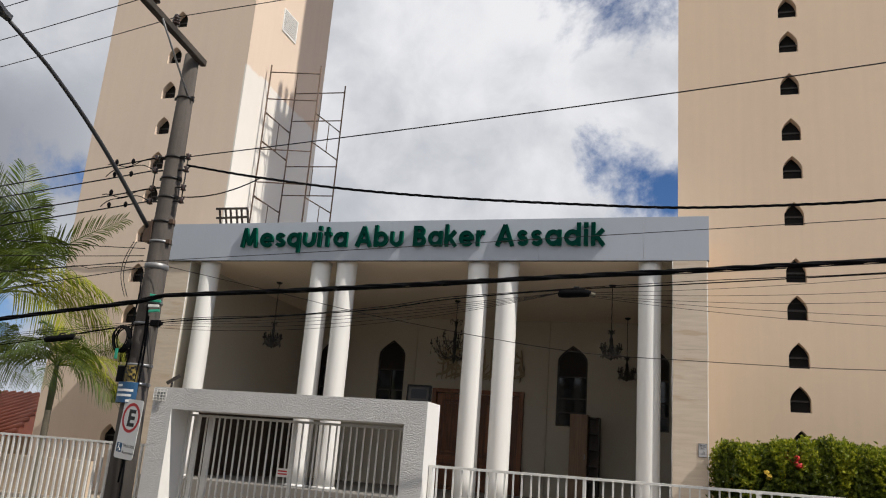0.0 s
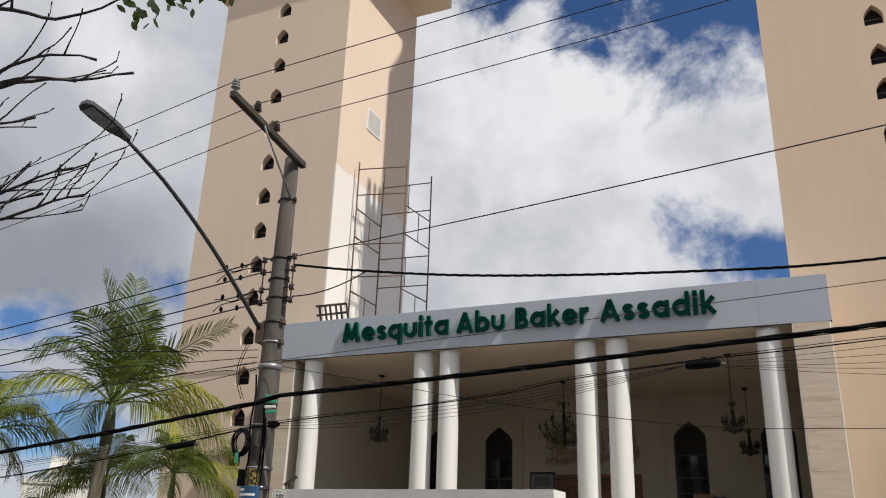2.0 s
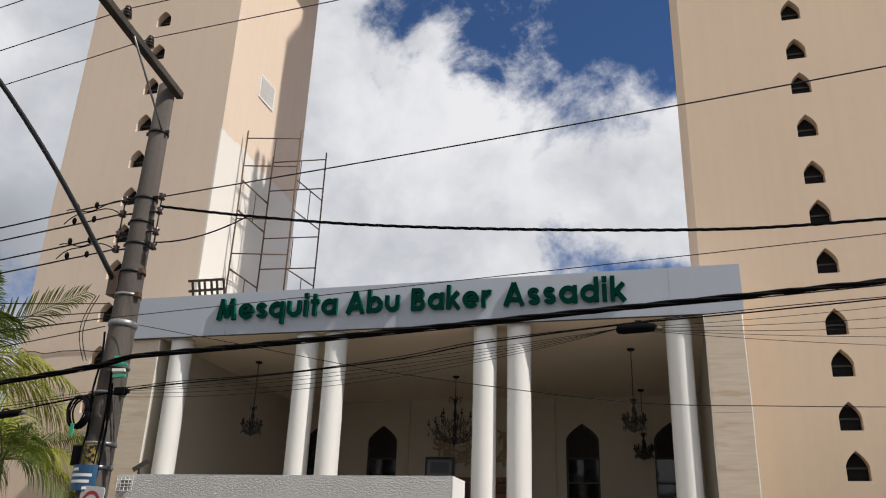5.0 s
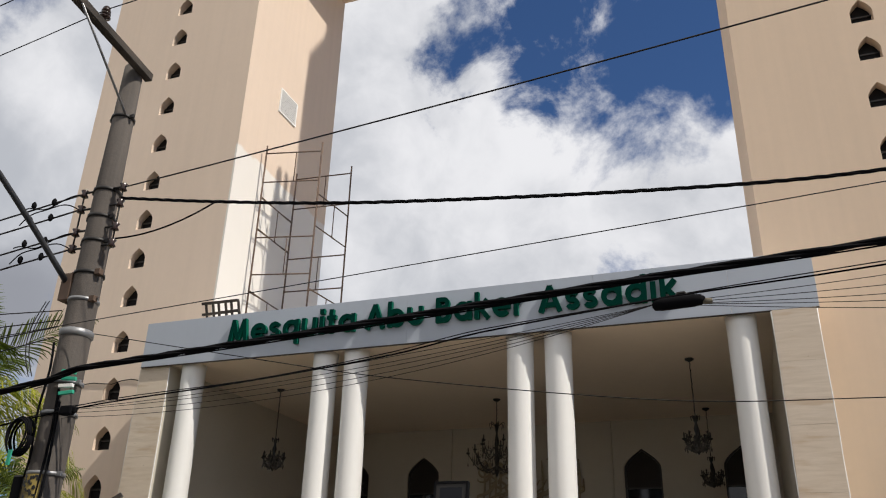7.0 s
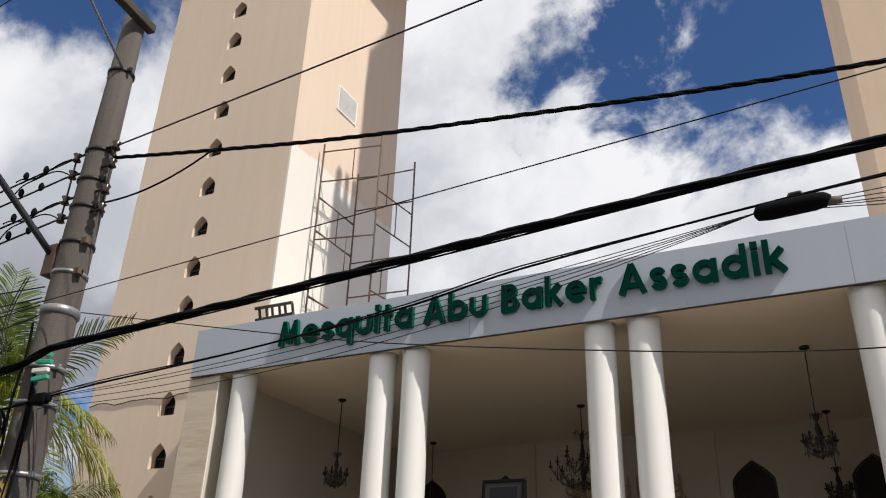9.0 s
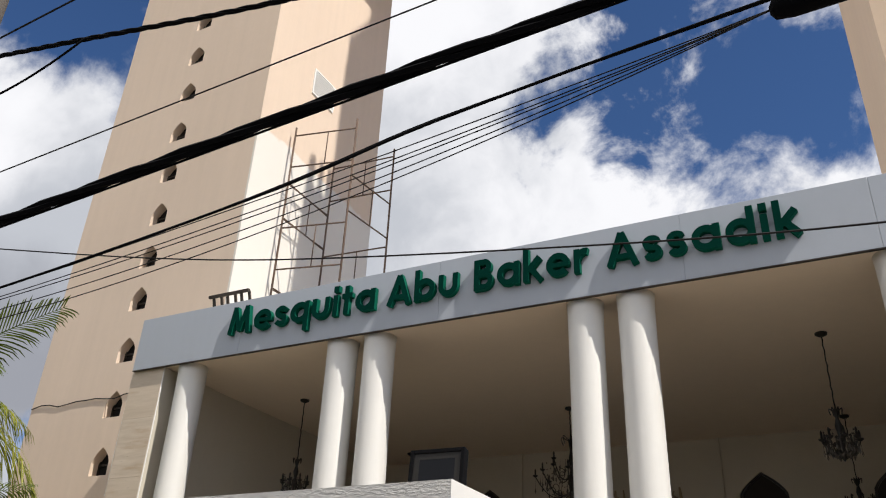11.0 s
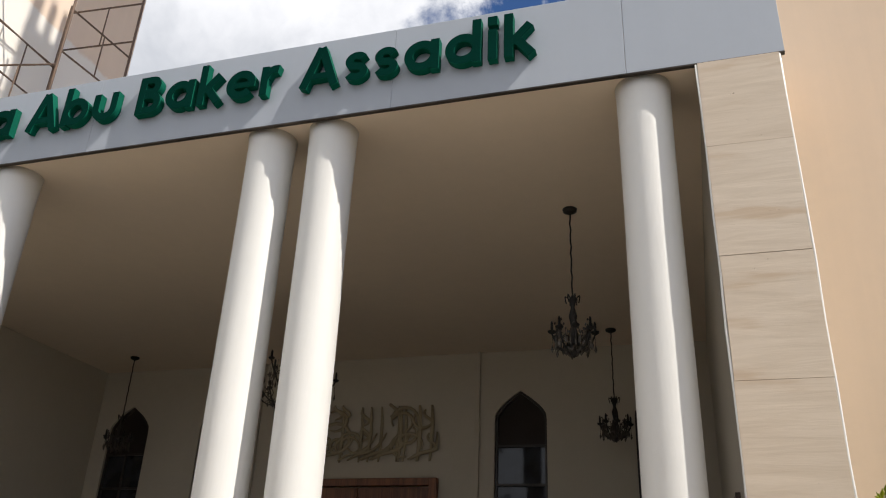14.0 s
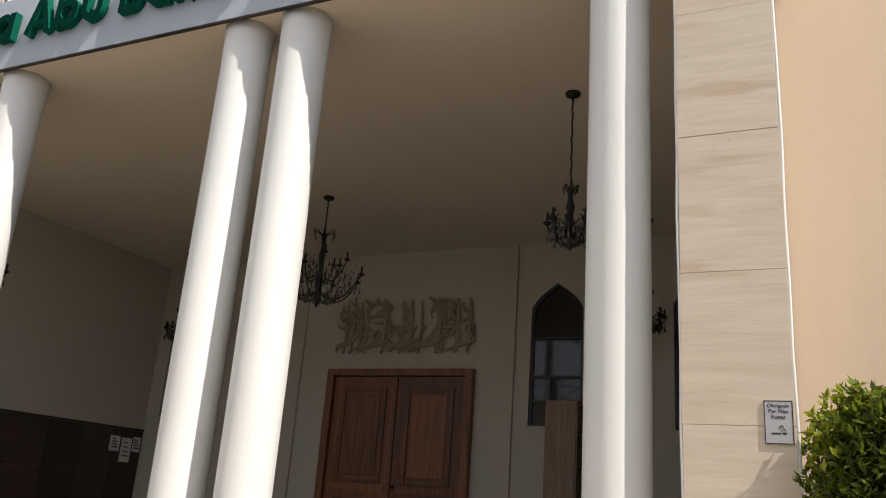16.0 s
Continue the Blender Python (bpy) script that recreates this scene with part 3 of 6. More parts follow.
# stone pilasters
def slab_pilaster(x0, x1, y0, y1, label):
    th = thing("pilaster", label, "pilaster", ((x0 + x1) / 2, y0, 0.2), "front pilasters", "structure")
    inv = Matrix.Translation((-(x0 + x1) / 2, -y0, -0.2))
    bm = bmesh.new()
    box(bm, x0 + 0.02, x1 - 0.02, y0 + 0.03, y1, 0.2, 6.26)
    bm.transform(inv)
    part("core", bm, "inner", th)
    z = 0.2
    while z < 6.2:
        z2 = min(z + 1.03, 6.24)
        bm = bmesh.new()
        dx = random.uniform(-0.004, 0.004)
        box(bm, x0 + dx, x1 + dx, y0 + random.uniform(-0.0015, 0.0015), y0 + 0.03, z + 0.0012, z2 - 0.0012, 0.002)
        bm.transform(inv)
        part("slab", bm, "travertine", th)
        z = z2
    for xx in (x0 - 0.006, x1 + 0.006):
        bm = bmesh.new()
        pts = [(xx + random.uniform(-0.006, 0.006), y0 + 0.015, 0.2 + 6.04 * k / 12) for k in range(13)]
        tube(bm, pts, 0.012, 6)
        bm.transform(inv)
        part("edge_strip", bm, "white", th)
    return th


slab_pilaster(0.50, 1.19, 19.672, 21.0, "veined beige travertine pilaster with open joints and stains")
slab_pilaster(-12.42, -11.66, 19.74, 21.08, "veined beige travertine pilaster with open joints and stains")

# columns
def column(x):
    th = thing("column", "smooth round white column holding the portico roof", "column", (x, 20.0, 0.85), "portico columns", "structure")
    bm = bmesh.new()
    lathe(bm, [(0.245, 0.0), (0.245, 0.5), (0.246, 2.5), (0.243, 4.0), (0.247, 5.0), (0.252, 5.3), (0.262, 5.42)], (0, 0, 0), 150)
    part("shaft", bm, "plaster", th)
    bm = bmesh.new()
    lathe(bm, [(0.28, 0.0), (0.28, 0.04), (0.255, 0.06)], (0, 0, 0), 40)
    part("base", bm, "white", th)
    return th


for x in (-11.2, -8.0, -7.3, -3.92, -3.2, 0.0):
    column(x)

# ---- sign lettering: round geometric letters cut as slabs ----
XH, CAP, ST = 0.74, 1.0, 0.19


def stroke(bm, pts, w=ST, d=1.0):
    """A flat band of width w along pts (x, z), d thick towards -y."""
    n = len(pts)
    rows = []
    for i in range(n):
        p, q = Vector(pts[max(i - 1, 0)]), Vector(pts[min(i + 1, n - 1)])
        t = (q - p).normalized()
        nn = Vector((-t.y, t.x)) * w / 2
        c = Vector(pts[i])
        rows.append([bm.verts.new((v.x, y, v.y)) for v, y in ((c - nn, -d), (c + nn, -d), (c + nn, 0), (c - nn, 0))])
    for a, b in zip(rows, rows[1:]):
        for k in range(4):
            bm.faces.new((a[k], a[(k + 1) % 4], b[(k + 1) % 4], b[k]))
    bm.faces.new(rows[0][::-1])
    bm.faces.new(rows[-1])


def arc(cx, cz, rx, rz, a0, a1, n=22):
    return [(cx + rx * math.cos(radians(a0 + (a1 - a0) * k / n)), cz + rz * math.sin(radians(a0 + (a1 - a0) * k / n))) for k in range(n + 1)]


def glyph(bm, ch, d):
    """Draws one letter from x=0 with unit cap height; returns its width."""
    r, h = (XH - ST) / 2 + 0.015, XH / 2
    R = r + ST / 2
    if ch in "abdq":
        stem = 2 * R - ST / 2 if ch in "adq" else ST / 2
        stroke(bm, arc(R, h, r, h - ST / 2, 0, 360, 30), ST, d)
        lo, hi = {"a": (0, XH), "b": (0, 1.06), "d": (0, 1.06), "q": (-0.30, XH)}[ch]
        stroke(bm, [(stem, lo), (stem, hi)], ST, d * 0.995)
        return 2 * R
    if ch == "e":
        stroke(bm, arc(R, h, r, h - ST / 2, 8, 322, 28), ST, d)
        stroke(bm, [(ST * 0.6, h - 0.01), (2 * R - 0.02, h - 0.01)], ST * 0.72, d * 0.995)
        return 2 * R
    if ch == "s":
        q = (XH - ST) / 4
        pts = arc(0.27, XH - ST / 2 - q, 0.175, q, 25, 268, 16) + arc(0.27, ST / 2 + q, 0.185, q, 88, -155, 16)
        stroke(bm, pts, ST * 0.92, d)
        return 0.55
    if ch == "u":
        stroke(bm, [(ST / 2, XH), (ST / 2, 0.36)] + arc(R - 0.03, 0.34, R - 0.03 - ST / 2, 0.34 - ST / 2, 180, 360, 18) + [(2 * R - 0.06 - ST / 2, XH)], ST, d)
        return 2 * R - 0.06
    if ch == "i":
        stroke(bm, [(0.11, 0), (0.11, XH)], ST, d)
        stroke(bm, [(0.11, 0.85), (0.11, 1.06)], ST * 1.1, d)
        return 0.22
    if ch == "t":
        stroke(bm, [(0.2, 0), (0.2, 1.0)], ST, d)
        stroke(bm, [(0.0, XH - 0.08), (0.42, XH - 0.08)], ST * 0.85, d * 0.995)
        return 0.42
    if ch == "k":
        stroke(bm, [(ST / 2, 0), (ST / 2, 1.06)], ST, d)
        stroke(bm, [(ST * 0.8, 0.33), (0.55, XH)], ST * 0.95, d * 0.995)
        stroke(bm, [(ST * 1.3, 0.42), (0.58, 0.0)], ST, d * 0.99)
        return 0.64
    if ch == "r":
        stroke(bm, [(ST / 2, 0), (ST / 2, XH)], ST, d)
        stroke(bm, arc(0.36, 0.42, 0.24, 0.23, 175, 70, 10), ST, d * 0.995)
        return 0.46
    if ch == "A":
        stroke(bm, [(0.09, 0), (0.46, 1.0)], ST, d)
        stroke(bm, [(0.83, 0), (0.46, 1.0)], ST, d * 0.995)
        stroke(bm, [(0.2, 0.27), (0.72, 0.27)], ST * 0.8, d * 0.99)
        return 0.92
    if ch == "M":
        stroke(bm, [(0.12, 0), (0.26, 1.0)], ST, d)
        stroke(bm, [(0.92, 0), (0.78, 1.0)], ST, d)
        stroke(bm, [(0.25, 0.98), (0.52, 0.12)], ST * 0.95, d * 0.99)
        stroke(bm, [(0.79, 0.98), (0.52, 0.12)], ST * 0.95, d * 0.985)
        return 1.04
    if ch == "B":
        stroke(bm, [(ST / 2, 0), (ST / 2, 1.0)], ST, d)
        stroke(bm, [(ST / 2, 1 - ST / 2 + 0.005)] + arc(0.36, 0.745, 0.16, 0.165, 90, -90, 14) + [(ST / 2, 0.58)], ST * 0.95, d * 0.995)
        stroke(bm, [(ST / 2, 0.5)] + arc(0.38, 0.29, 0.2, 0.2, 90, -90, 14) + [(ST / 2, 0.09)], ST * 0.95, d * 0.99)
        return 0.68
    return 0.4


sign = thing("sign_lettering", "raised dark green letters spelling the mosque name on the fascia", "sign", (-5.57, 19.68, 6.58))
for word, x0, x1 in (("Mesquita", -10.17, -7.2), ("Abu", -6.98, -5.75), ("Baker", -5.48, -3.72), ("Assadik", -3.46, -0.96)):
    made, total, gap = [], 0.0, 0.135
    for ch in word:
        bm = bmesh.new()
        w = glyph(bm, ch, 1.0)
        made.append((bm, total))
        total += w + gap
    sx = (x1 - x0) / (total - gap)
    for bm, at in made:
        bm.transform(Matrix.Translation((x0 + at * sx + 5.57, -0.006, 0)) @ Matrix.Diagonal((sx, 0.088, 0.5, 1)))
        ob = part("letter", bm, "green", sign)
        ob.data.materials.append(M["green_side_sunlit"])
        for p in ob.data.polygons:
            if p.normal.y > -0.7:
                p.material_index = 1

# ---- gate portal and fence ----
portal = thing("gate_portal", "white roughcast rendered gate portal with a flat lintel", "gateway", (-5.55, 14.3, 0.14), "", "structure")
pinv = Matrix.Translation((5.55, -14.3, -0.14))
for nm, x0, x1, z0, z1 in (("post", -8.08, -7.68, 0.14, 2.555), ("post", -3.40, -3.03, 0.14, 2.555), ("lintel", -7.68, -3.40, 2.19, 2.555)):
    bm = bmesh.new()
    box(bm, x0, x1, 14.3, 14.31, z0, z1, 0.0)
    box(bm, x0, x1, 14.31, 14.95, z0, z1, 0.0)
    bm.transform(pinv)
    ob = part(nm, bm, "portal", portal)
    ob.data.materials.append(M["portal_smooth"])
    for p in ob.data.polygons:
        if abs(p.normal.x) > 0.8 or p.normal.y > 0.8:
            p.material_index = 1


def bars(parent, x0, x1, y, z0, z1, step, r, top_rail=True, name="bar"):
    n = max(2, round((x1 - x0) / step))
    bm = bmesh.new()
    box(bm, -r, r, -r, r, 0, z1 - z0)
    me = to_mesh(name, bm, "fence")
    for i in range(1, n):
        ob = piece(name, me, parent, (x0 + (x1 - x0) * i / n + random.uniform(-0.004, 0.004), y, z0))
        ob.rotation_euler = (random.uniform(-0.004, 0.004), random.uniform(-0.005, 0.005), 0)
    for z in (z0 + 0.06, z1):
        bm = bmesh.new()
        box(bm, x0, x1, y - 0.022, y + 0.022, z - 0.02, z + 0.02, 0.004)
        part("rail", bm, "fence", parent)


gate = thing("metal_gate", "closed white painted steel bar gate inside the portal", "gate")
bars(gate, -7.68, -3.40, 14.85, 0.25, 2.13, 0.125, 0.012)
for x, w in ((-7.66, 0.03), (-7.47, 0.04), (-7.2, 0.05), (-5.55, 0.03), (-3.42, 0.03)):
    bm = bmesh.new()
    box(bm, x - w, x + w, 14.82, 14.88, 0.2, 2.15, 0.005)
    part("stile", bm, "fence", gate)
for nm, x0, x1, zt in (("fence", -3.02, 9.0, 1.58), ("fence", -24.0, -8.09, 1.55)):
    th = thing(nm, "white painted steel bar fence along the pavement", "fence", (0, 0, 0), "street fences")
    bars(th, x0, x1, 14.6, 0.25, zt, 0.135, 0.012 if x0 > -10 else 0.02)
    # lumps of weld and thick paint under the rail
    rw = random.Random(5)
    bm = bmesh.new()
    lathe(bm, [(0.0, -0.014), (0.012, -0.009), (0.019, 0.0), (0.013, 0.008), (0.0, 0.012)], (0, 0, 0), 7)
    weld = to_mesh("weld", bm, "fence")
    n = round((x1 - x0) / 0.135)
    for i in range(1, n):
        ob = piece("weld", weld, th, (x0 + (x1 - x0) * i / n + rw.uniform(-0.004, 0.004), 14.581, zt - 0.019))
        ob.scale = (rw.uniform(0.6, 1.0), 0.6, rw.uniform(0.5, 0.9))
    for k in range(int((x1 - x0) / 2.4) + 1):
        bm = bmesh.new()
        box(bm, x0 + 2.4 * k, x0 + 2.4 * k + 0.05, 14.575, 14.625, 0.14, zt, 0.005)
        part("post", bm, "fence", th)

# ---- inside the portico ----
door = thing("door_1", "closed double door of varnished red-brown wood with raised panels", "door", (-5.725, 27.4, 0.85), "", "structure")
for x0, x1, z0, z1 in ((-1.505, -1.36, 0, 3.13), (1.36, 1.505, 0, 3.13), (-1.36, 1.36, 3.0, 3.13)):
    bm = bmesh.new()
    box(bm, x0, x1, -0.05, 0.1, z0, z1, 0.012)
    part("door_frame", bm, "door", door)
for s in (-1, 1):
    bm = bmesh.new()
    xa, xb = sorted((s * 0.012, s * 1.35))
    box(bm, xa, xb, 0.03, 0.085, 0.01, 2.98, 0.006)
    leaf = part("door_leaf", bm, "door", door)
    for z0, z1 in ((0.15, 0.75), (1.15, 2.72)):
        cx0, cx1 = xa + 0.27, xb - 0.27
        bm = bmesh.new()
        for a, b, c, d in ((cx0 - 0.07, cx0, z0 - 0.07, z1 + 0.07), (cx1, cx1 + 0.07, z0 - 0.07, z1 + 0.07), (cx0, cx1, z0 - 0.07, z0), (cx0, cx1, z1, z1 + 0.07)):
            box(bm, a, b, 0.0, 0.034, c, d, 0.012)
        part("panel_moulding", bm, "door", leaf)
        bm = bmesh.new()
        box(bm, cx0 + 0.05, cx1 - 0.05, 0.012, 0.034, z0 + 0.05, z1 - 0.05, 0.015)
        part("panel", bm, "door", leaf)
    bm = bmesh.new()
    box(bm, xa + 0.1, xb - 0.1, 0.012, 0.034, 0.92, 1.04, 0.008)
    part("rail_strip", bm, "door", leaf)
bm = bmesh.new()
lathe(bm, [(0.012, 0.0), (0.012, 0.05), (0.034, 0.065), (0.036, 0.09), (0.02, 0.105)], (0, 0, 0), 14)
bm.transform(pose(0.09, 0.03, 1.03, 90, 0, 0))
part("door_knob", bm, "iron", door, "dark metal round knob")

# flowing ornamental relief over the door
relief = thing("wall_relief", "gold-beige flowing ornamental relief mounted over the wooden door", "wall ornament", (-5.71, 27.44, 4.78))
rr = random.Random(5)
for k in range(58):
    bm = bmesh.new()
    cx, cz = rr.uniform(-1.36, 1.36), rr.uniform(-0.5, 0.5)
    kind = k % 4
    if kind == 0:
        pts = [(cx + 0.03 * math.sin(3 * u), 0, -0.5 + 1.02 * u) for u in [i / 8 for i in range(9)]]
        if abs(cx) > 1.3:
            cx = 0
    elif kind == 1:
        r0, a0 = rr.uniform(0.12, 0.26), rr.uniform(0, 6.28)
        pts = [(cx + r0 * 1.15 * math.cos(a0 + u), 0, cz * 0.6 + r0 * math.sin(a0 + u)) for u in [i * 4.2 / 10 for i in range(11)]]
    elif kind == 2:
        pts = [(cx - 0.35 + 0.75 * u, 0, -0.46 + 0.5 * u * u + 0.06 * math.sin(6 * u)) for u in [i / 9 for i in range(10)]]
    else:
        pts = [(cx + 0.2 * math.sin(5 * u) * (1 - u), 0, cz * 0.7 + 0.34 * u) for u in [i / 8 for i in range(9)]]
    pts = [(max(-1.44, min(1.44, px)), py, max(-0.56, min(0.56, pz))) for px, py, pz in pts]
    n = len(pts)
    tube(bm, pts, [0.014 + 0.021 * math.sin(math.pi * (i + 0.5) / n) for i in range(n)], 6)
    bm.transform(Matrix.Diagonal((1, 0.6, 1, 1)))
    part("stroke", bm, "relief", relief)

# wainscot boards
for nm, x0, x1 in (("wainscot", -11.74, -11.715), ("wainscot", 0.495, 0.52)):
    th = thing(nm, "dark brown wooden wainscot on the portico side wall", "wall panel", (0, 0, 0), "side wall panelling", "structure")
    for k in range(8):
        y0 = 21.1 + 0.8 * k
        bm = bmesh.new()
        box(bm, x0, x1, y0 + 0.004, min(y0 + 0.796, 27.48), 0.85, 2.66, 0.004)
        part("board", bm, "panel", th)
    bm = bmesh.new()
    box(bm, x0 - 0.004 if x0 < 0 else x0 - 0.02, x1 + 0.02 if x0 < 0 else x1 + 0.004, 21.1, 27.48, 2.665, 2.71, 0.005)
    part("cap_rail", bm, "panel", th)
for y0, y1, z0, z1 in ((26.62, 26.88, 2.22, 2.52), (26.93, 27.2, 2.02, 2.5), (27.24, 27.44, 2.24, 2.54)):
    nt = thing("notice", "white paper notice fixed on the dark wainscot", "notice", (-11.708, (y0 + y1) / 2, (z0 + z1) / 2), "wall notices")
    bm = bmesh.new()
    box(bm, -0.006, 0.004, (y0 - y1) / 2, (y1 - y0) / 2, (z0 - z1) / 2, (z1 - z0) / 2)
    part("sheet", bm, "paper", nt)
    for k in range(4):
        bm = bmesh.new()
        zz = (z1 - z0) * (0.3 - 0.18 * k)
        box(bm, 0.0045, 0.006, -0.08, 0.02 + 0.02 * k, zz - 0.012, zz + 0.012)
        part("text_line", bm, "sign_black", nt)

cab = thing("cabinet", "light brown wooden cabinet with dark open shelves beside its door", "cabinet", (-2.1, 26.95, 0.85))
bm = bmesh.new()
box(bm, -0.55, -0.02, -0.28, 0.28, 0.0, 2.5, 0.01)
part("body", bm, "lectern", cab)
bm = bmesh.new()
box(bm, -0.53, -0.04, -0.305, -0.281, 0.1, 2.46, 0.004)
dr = part("door", bm, "lectern", cab)
bm = bmesh.new()
box(bm, -0.1, -0.076, -0.33, -0.306, 1.2, 1.35, 0.004)
part("handle", bm, "steel", dr)
bm = bmesh.new()
box(bm, -0.018, 0.3, 0.2, 0.24, 0.0, 2.44)
part("shelf_back", bm, "panel", cab)
bm = bmesh.new()
box(bm, 0.27, 0.3, -0.22, 0.198, 0.0, 2.44, 0.004)
part("shelf_side", bm, "panel", cab)
for z in (0.08, 0.55, 1.02, 1.49, 1.96, 2.41):
    bm = bmesh.new()
    box(bm, -0.018, 0.268, -0.22, 0.198, z, z + 0.025)
    part("shelf", bm, "panel", cab)


def chandelier(x, y, height, radius, arms, top, big=False):
    label = "large black iron chandelier with candle arms and hanging crystals" if big else "small black iron chandelier with curled arms and crystal drops"
    th = thing("chandelier", label, "chandelier", (x, y, 6.27), "portico chandeliers")
    z1 = top - 6.27
    z0 = z1 - height
    bm = bmesh.new()
    lathe(bm, [(0.03, -0.06), (0.085, -0.03), (0.09, 0.0)], (0, 0, 0), 16)
    part("ceiling_rose", bm, "iron", th)
    bm = bmesh.new()
    n = 14
    tube(bm, [(0.006 * math.sin(k * 2.4), 0.006 * math.cos(k * 2.4), -0.04 + (z1 + 0.04) * k / n) for k in range(n + 1)], 0.011, 6)
    part("chain", bm, "iron", th)
    bm = bmesh.new()
    prof = [(0.012, z1), (0.045, z1 - 0.08 * height), (0.022, z1 - 0.2 * height), (0.05, z1 - 0.34 * height), (0.028, z1 - 0.5 * height), (0.065, z1 - 0.66 * height), (0.04, z1 - 0.78 * height), (0.06, z1 - 0.88 * height), (0.03, z1 - 0.95 * height), (0.006, z0)]
    lathe(bm, prof[::-1], (0, 0, 0), 14)
    part("stem", bm, "iron", th)
    tiers = [(arms, radius, 0.80, 0.50)] + ([(arms // 2 + 1, radius * 0.6, 0.56, 0.30)] if big else [])
    for na, rad, zf, tf in tiers:
        za = z1 - zf * height
        zt = z1 - tf * height
        for k in range(na):
            a = 2 * math.pi * (k + 0.3) / na
            c, s = math.cos(a), math.sin(a)
            pts = []
            for i in range(9):
                u = i / 8
                r = 0.04 + (rad - 0.04) * u
                pts.append((c * r, s * r, za - 0.13 * height * math.sin(u * 3.0) + (zt - za - 0.08) * u ** 2))
            bm = bmesh.new()
            tube(bm, pts, 0.011, 6)
            # scroll on the arm
            tube(bm, [(c * (rad * 0.55 + 0.07 * math.cos(w)), s * (rad * 0.55 + 0.07 * math.cos(w)), za + 0.02 + 0.07 * math.sin(w)) for w in [j * 0.6 for j in range(9)]], 0.007, 5)
            arm = part("arm", bm, "iron", th)
            e = Vector(pts[-1])
            bm = bmesh.new()
            lathe(bm, [(0.012, -0.01), (0.045, 0.012), (0.05, 0.03), (0.016, 0.034), (0.016, 0.12), (0.008, 0.15)], e, 10)
            part("candle_cup", bm, "iron", arm)
            bm = bmesh.new()
            for q in range(5):
                aa = a + (q - 2) * 0.26
                rr2 = rad * (1.0 - 0.14 * abs(q - 2))
                zz = e.z - 0.07 - 0.14 * height * (0.4 + 0.3 * (q % 3))
                lathe(bm, [(0.002, -0.055), (0.017, -0.015), (0.011, 0.01), (0.002, 0.055)], (math.cos(aa) * rr2, math.sin(aa) * rr2, zz), 6)
                tube(bm, [(math.cos(aa) * rr2, math.sin(aa) * rr2, zz + 0.05), (math.cos(aa) * rr2 * 0.98, math.sin(aa) * rr2 * 0.98, e.z)], 0.003, 4)
            tagged(part("crystal_fringe", bm, "crystal", arm), kind="stuff")
    for k in range(arms):
        a0, a1 = 2 * math.pi * (k + 0.3) / arms, 2 * math.pi * (k + 1.3) / arms
        bm = bmesh.new()
        for q in range(9):
            u = q / 8
            aa = a0 + (a1 - a0) * u
            r3 = radius * (0.86 - 0.18 * math.sin(math.pi * u))
            zc = z1 - 0.46 * height - 0.2 * height * math.sin(math.pi * u)
            lathe(bm, [(0.002, -0.018), (0.013, 0.0), (0.002, 0.018)], (math.cos(aa) * r3, math.sin(aa) * r3, zc), 6)
            lathe(bm, [(0.002, -0.045), (0.012, -0.01), (0.002, 0.03)], (math.cos(aa) * r3 * 0.55, math.sin(aa) * r3 * 0.55, z1 - 0.84 * height - 0.05 * height * math.sin(math.pi * u)), 6)
        tagged(part("crystal_garland", bm, "crystal", th), kind="stuff")
    # crown of small scrolls
    for k in range(6):
        a = 2 * math.pi * k / 6
        bm = bmesh.new()
        tube(bm, [(math.cos(a) * (0.03 + 0.5 * radius * u * (1.35 - u)), math.sin(a) * (0.03 + 0.5 * radius * u * (1.35 - u)), z1 - 0.02 - 0.05 * height + 0.13 * height * math.sin(2.6 * u) - 0.12 * height * u) for u in [i / 8 for i in range(9)]], 0.008, 5)
        part("scroll", bm, "iron", th)
    return th


chandelier(-10.4, 22.27, 0.76, 0.245, 8, 5.13)
chandelier(-1.04, 22.25, 0.76, 0.245, 8, 5.13)
chandelier(-10.42, 26.6, 0.74, 0.245, 8, 5.10)
chandelier(-1.02, 26.65, 0.74, 0.245, 8, 5.10)
chandelier(-5.72, 24.47, 1.28, 0.68, 8, 5.70, True)

# ---- on the facade and roof ----
vent = thing("louvre_vent", "white metal louvre vent set in the tower flank", "vent", (-11.78, 23.2, 15.12))
for y0, y1, z0, z1 in ((-0.47, -0.43, -0.40, 0.40), (0.43, 0.47, -0.40, 0.40), (-0.43, 0.43, 0.36, 0.40), (-0.43, 0.43, -0.40, -0.36)):
    bm = bmesh.new()
    box(bm, -0.02, 0.035, y0, y1, z0, z1, 0.004)
    part("frame", bm, "sign_white", vent)
for k in range(11):
    bm = bmesh.new()
    box(bm, -0.004, 0.002, -0.43, 0.43, -0.022, 0.020)
    bm.transform(pose(0.02, 0, -0.33 + 0.066 * k, 0, 24, 0))
    part("slat", bm, "sign_white", vent)
bm = bmesh.new()
box(bm, -0.02, 0.002, -0.43, 0.43, -0.36, 0.36)
part("backing", bm, "frame", vent)

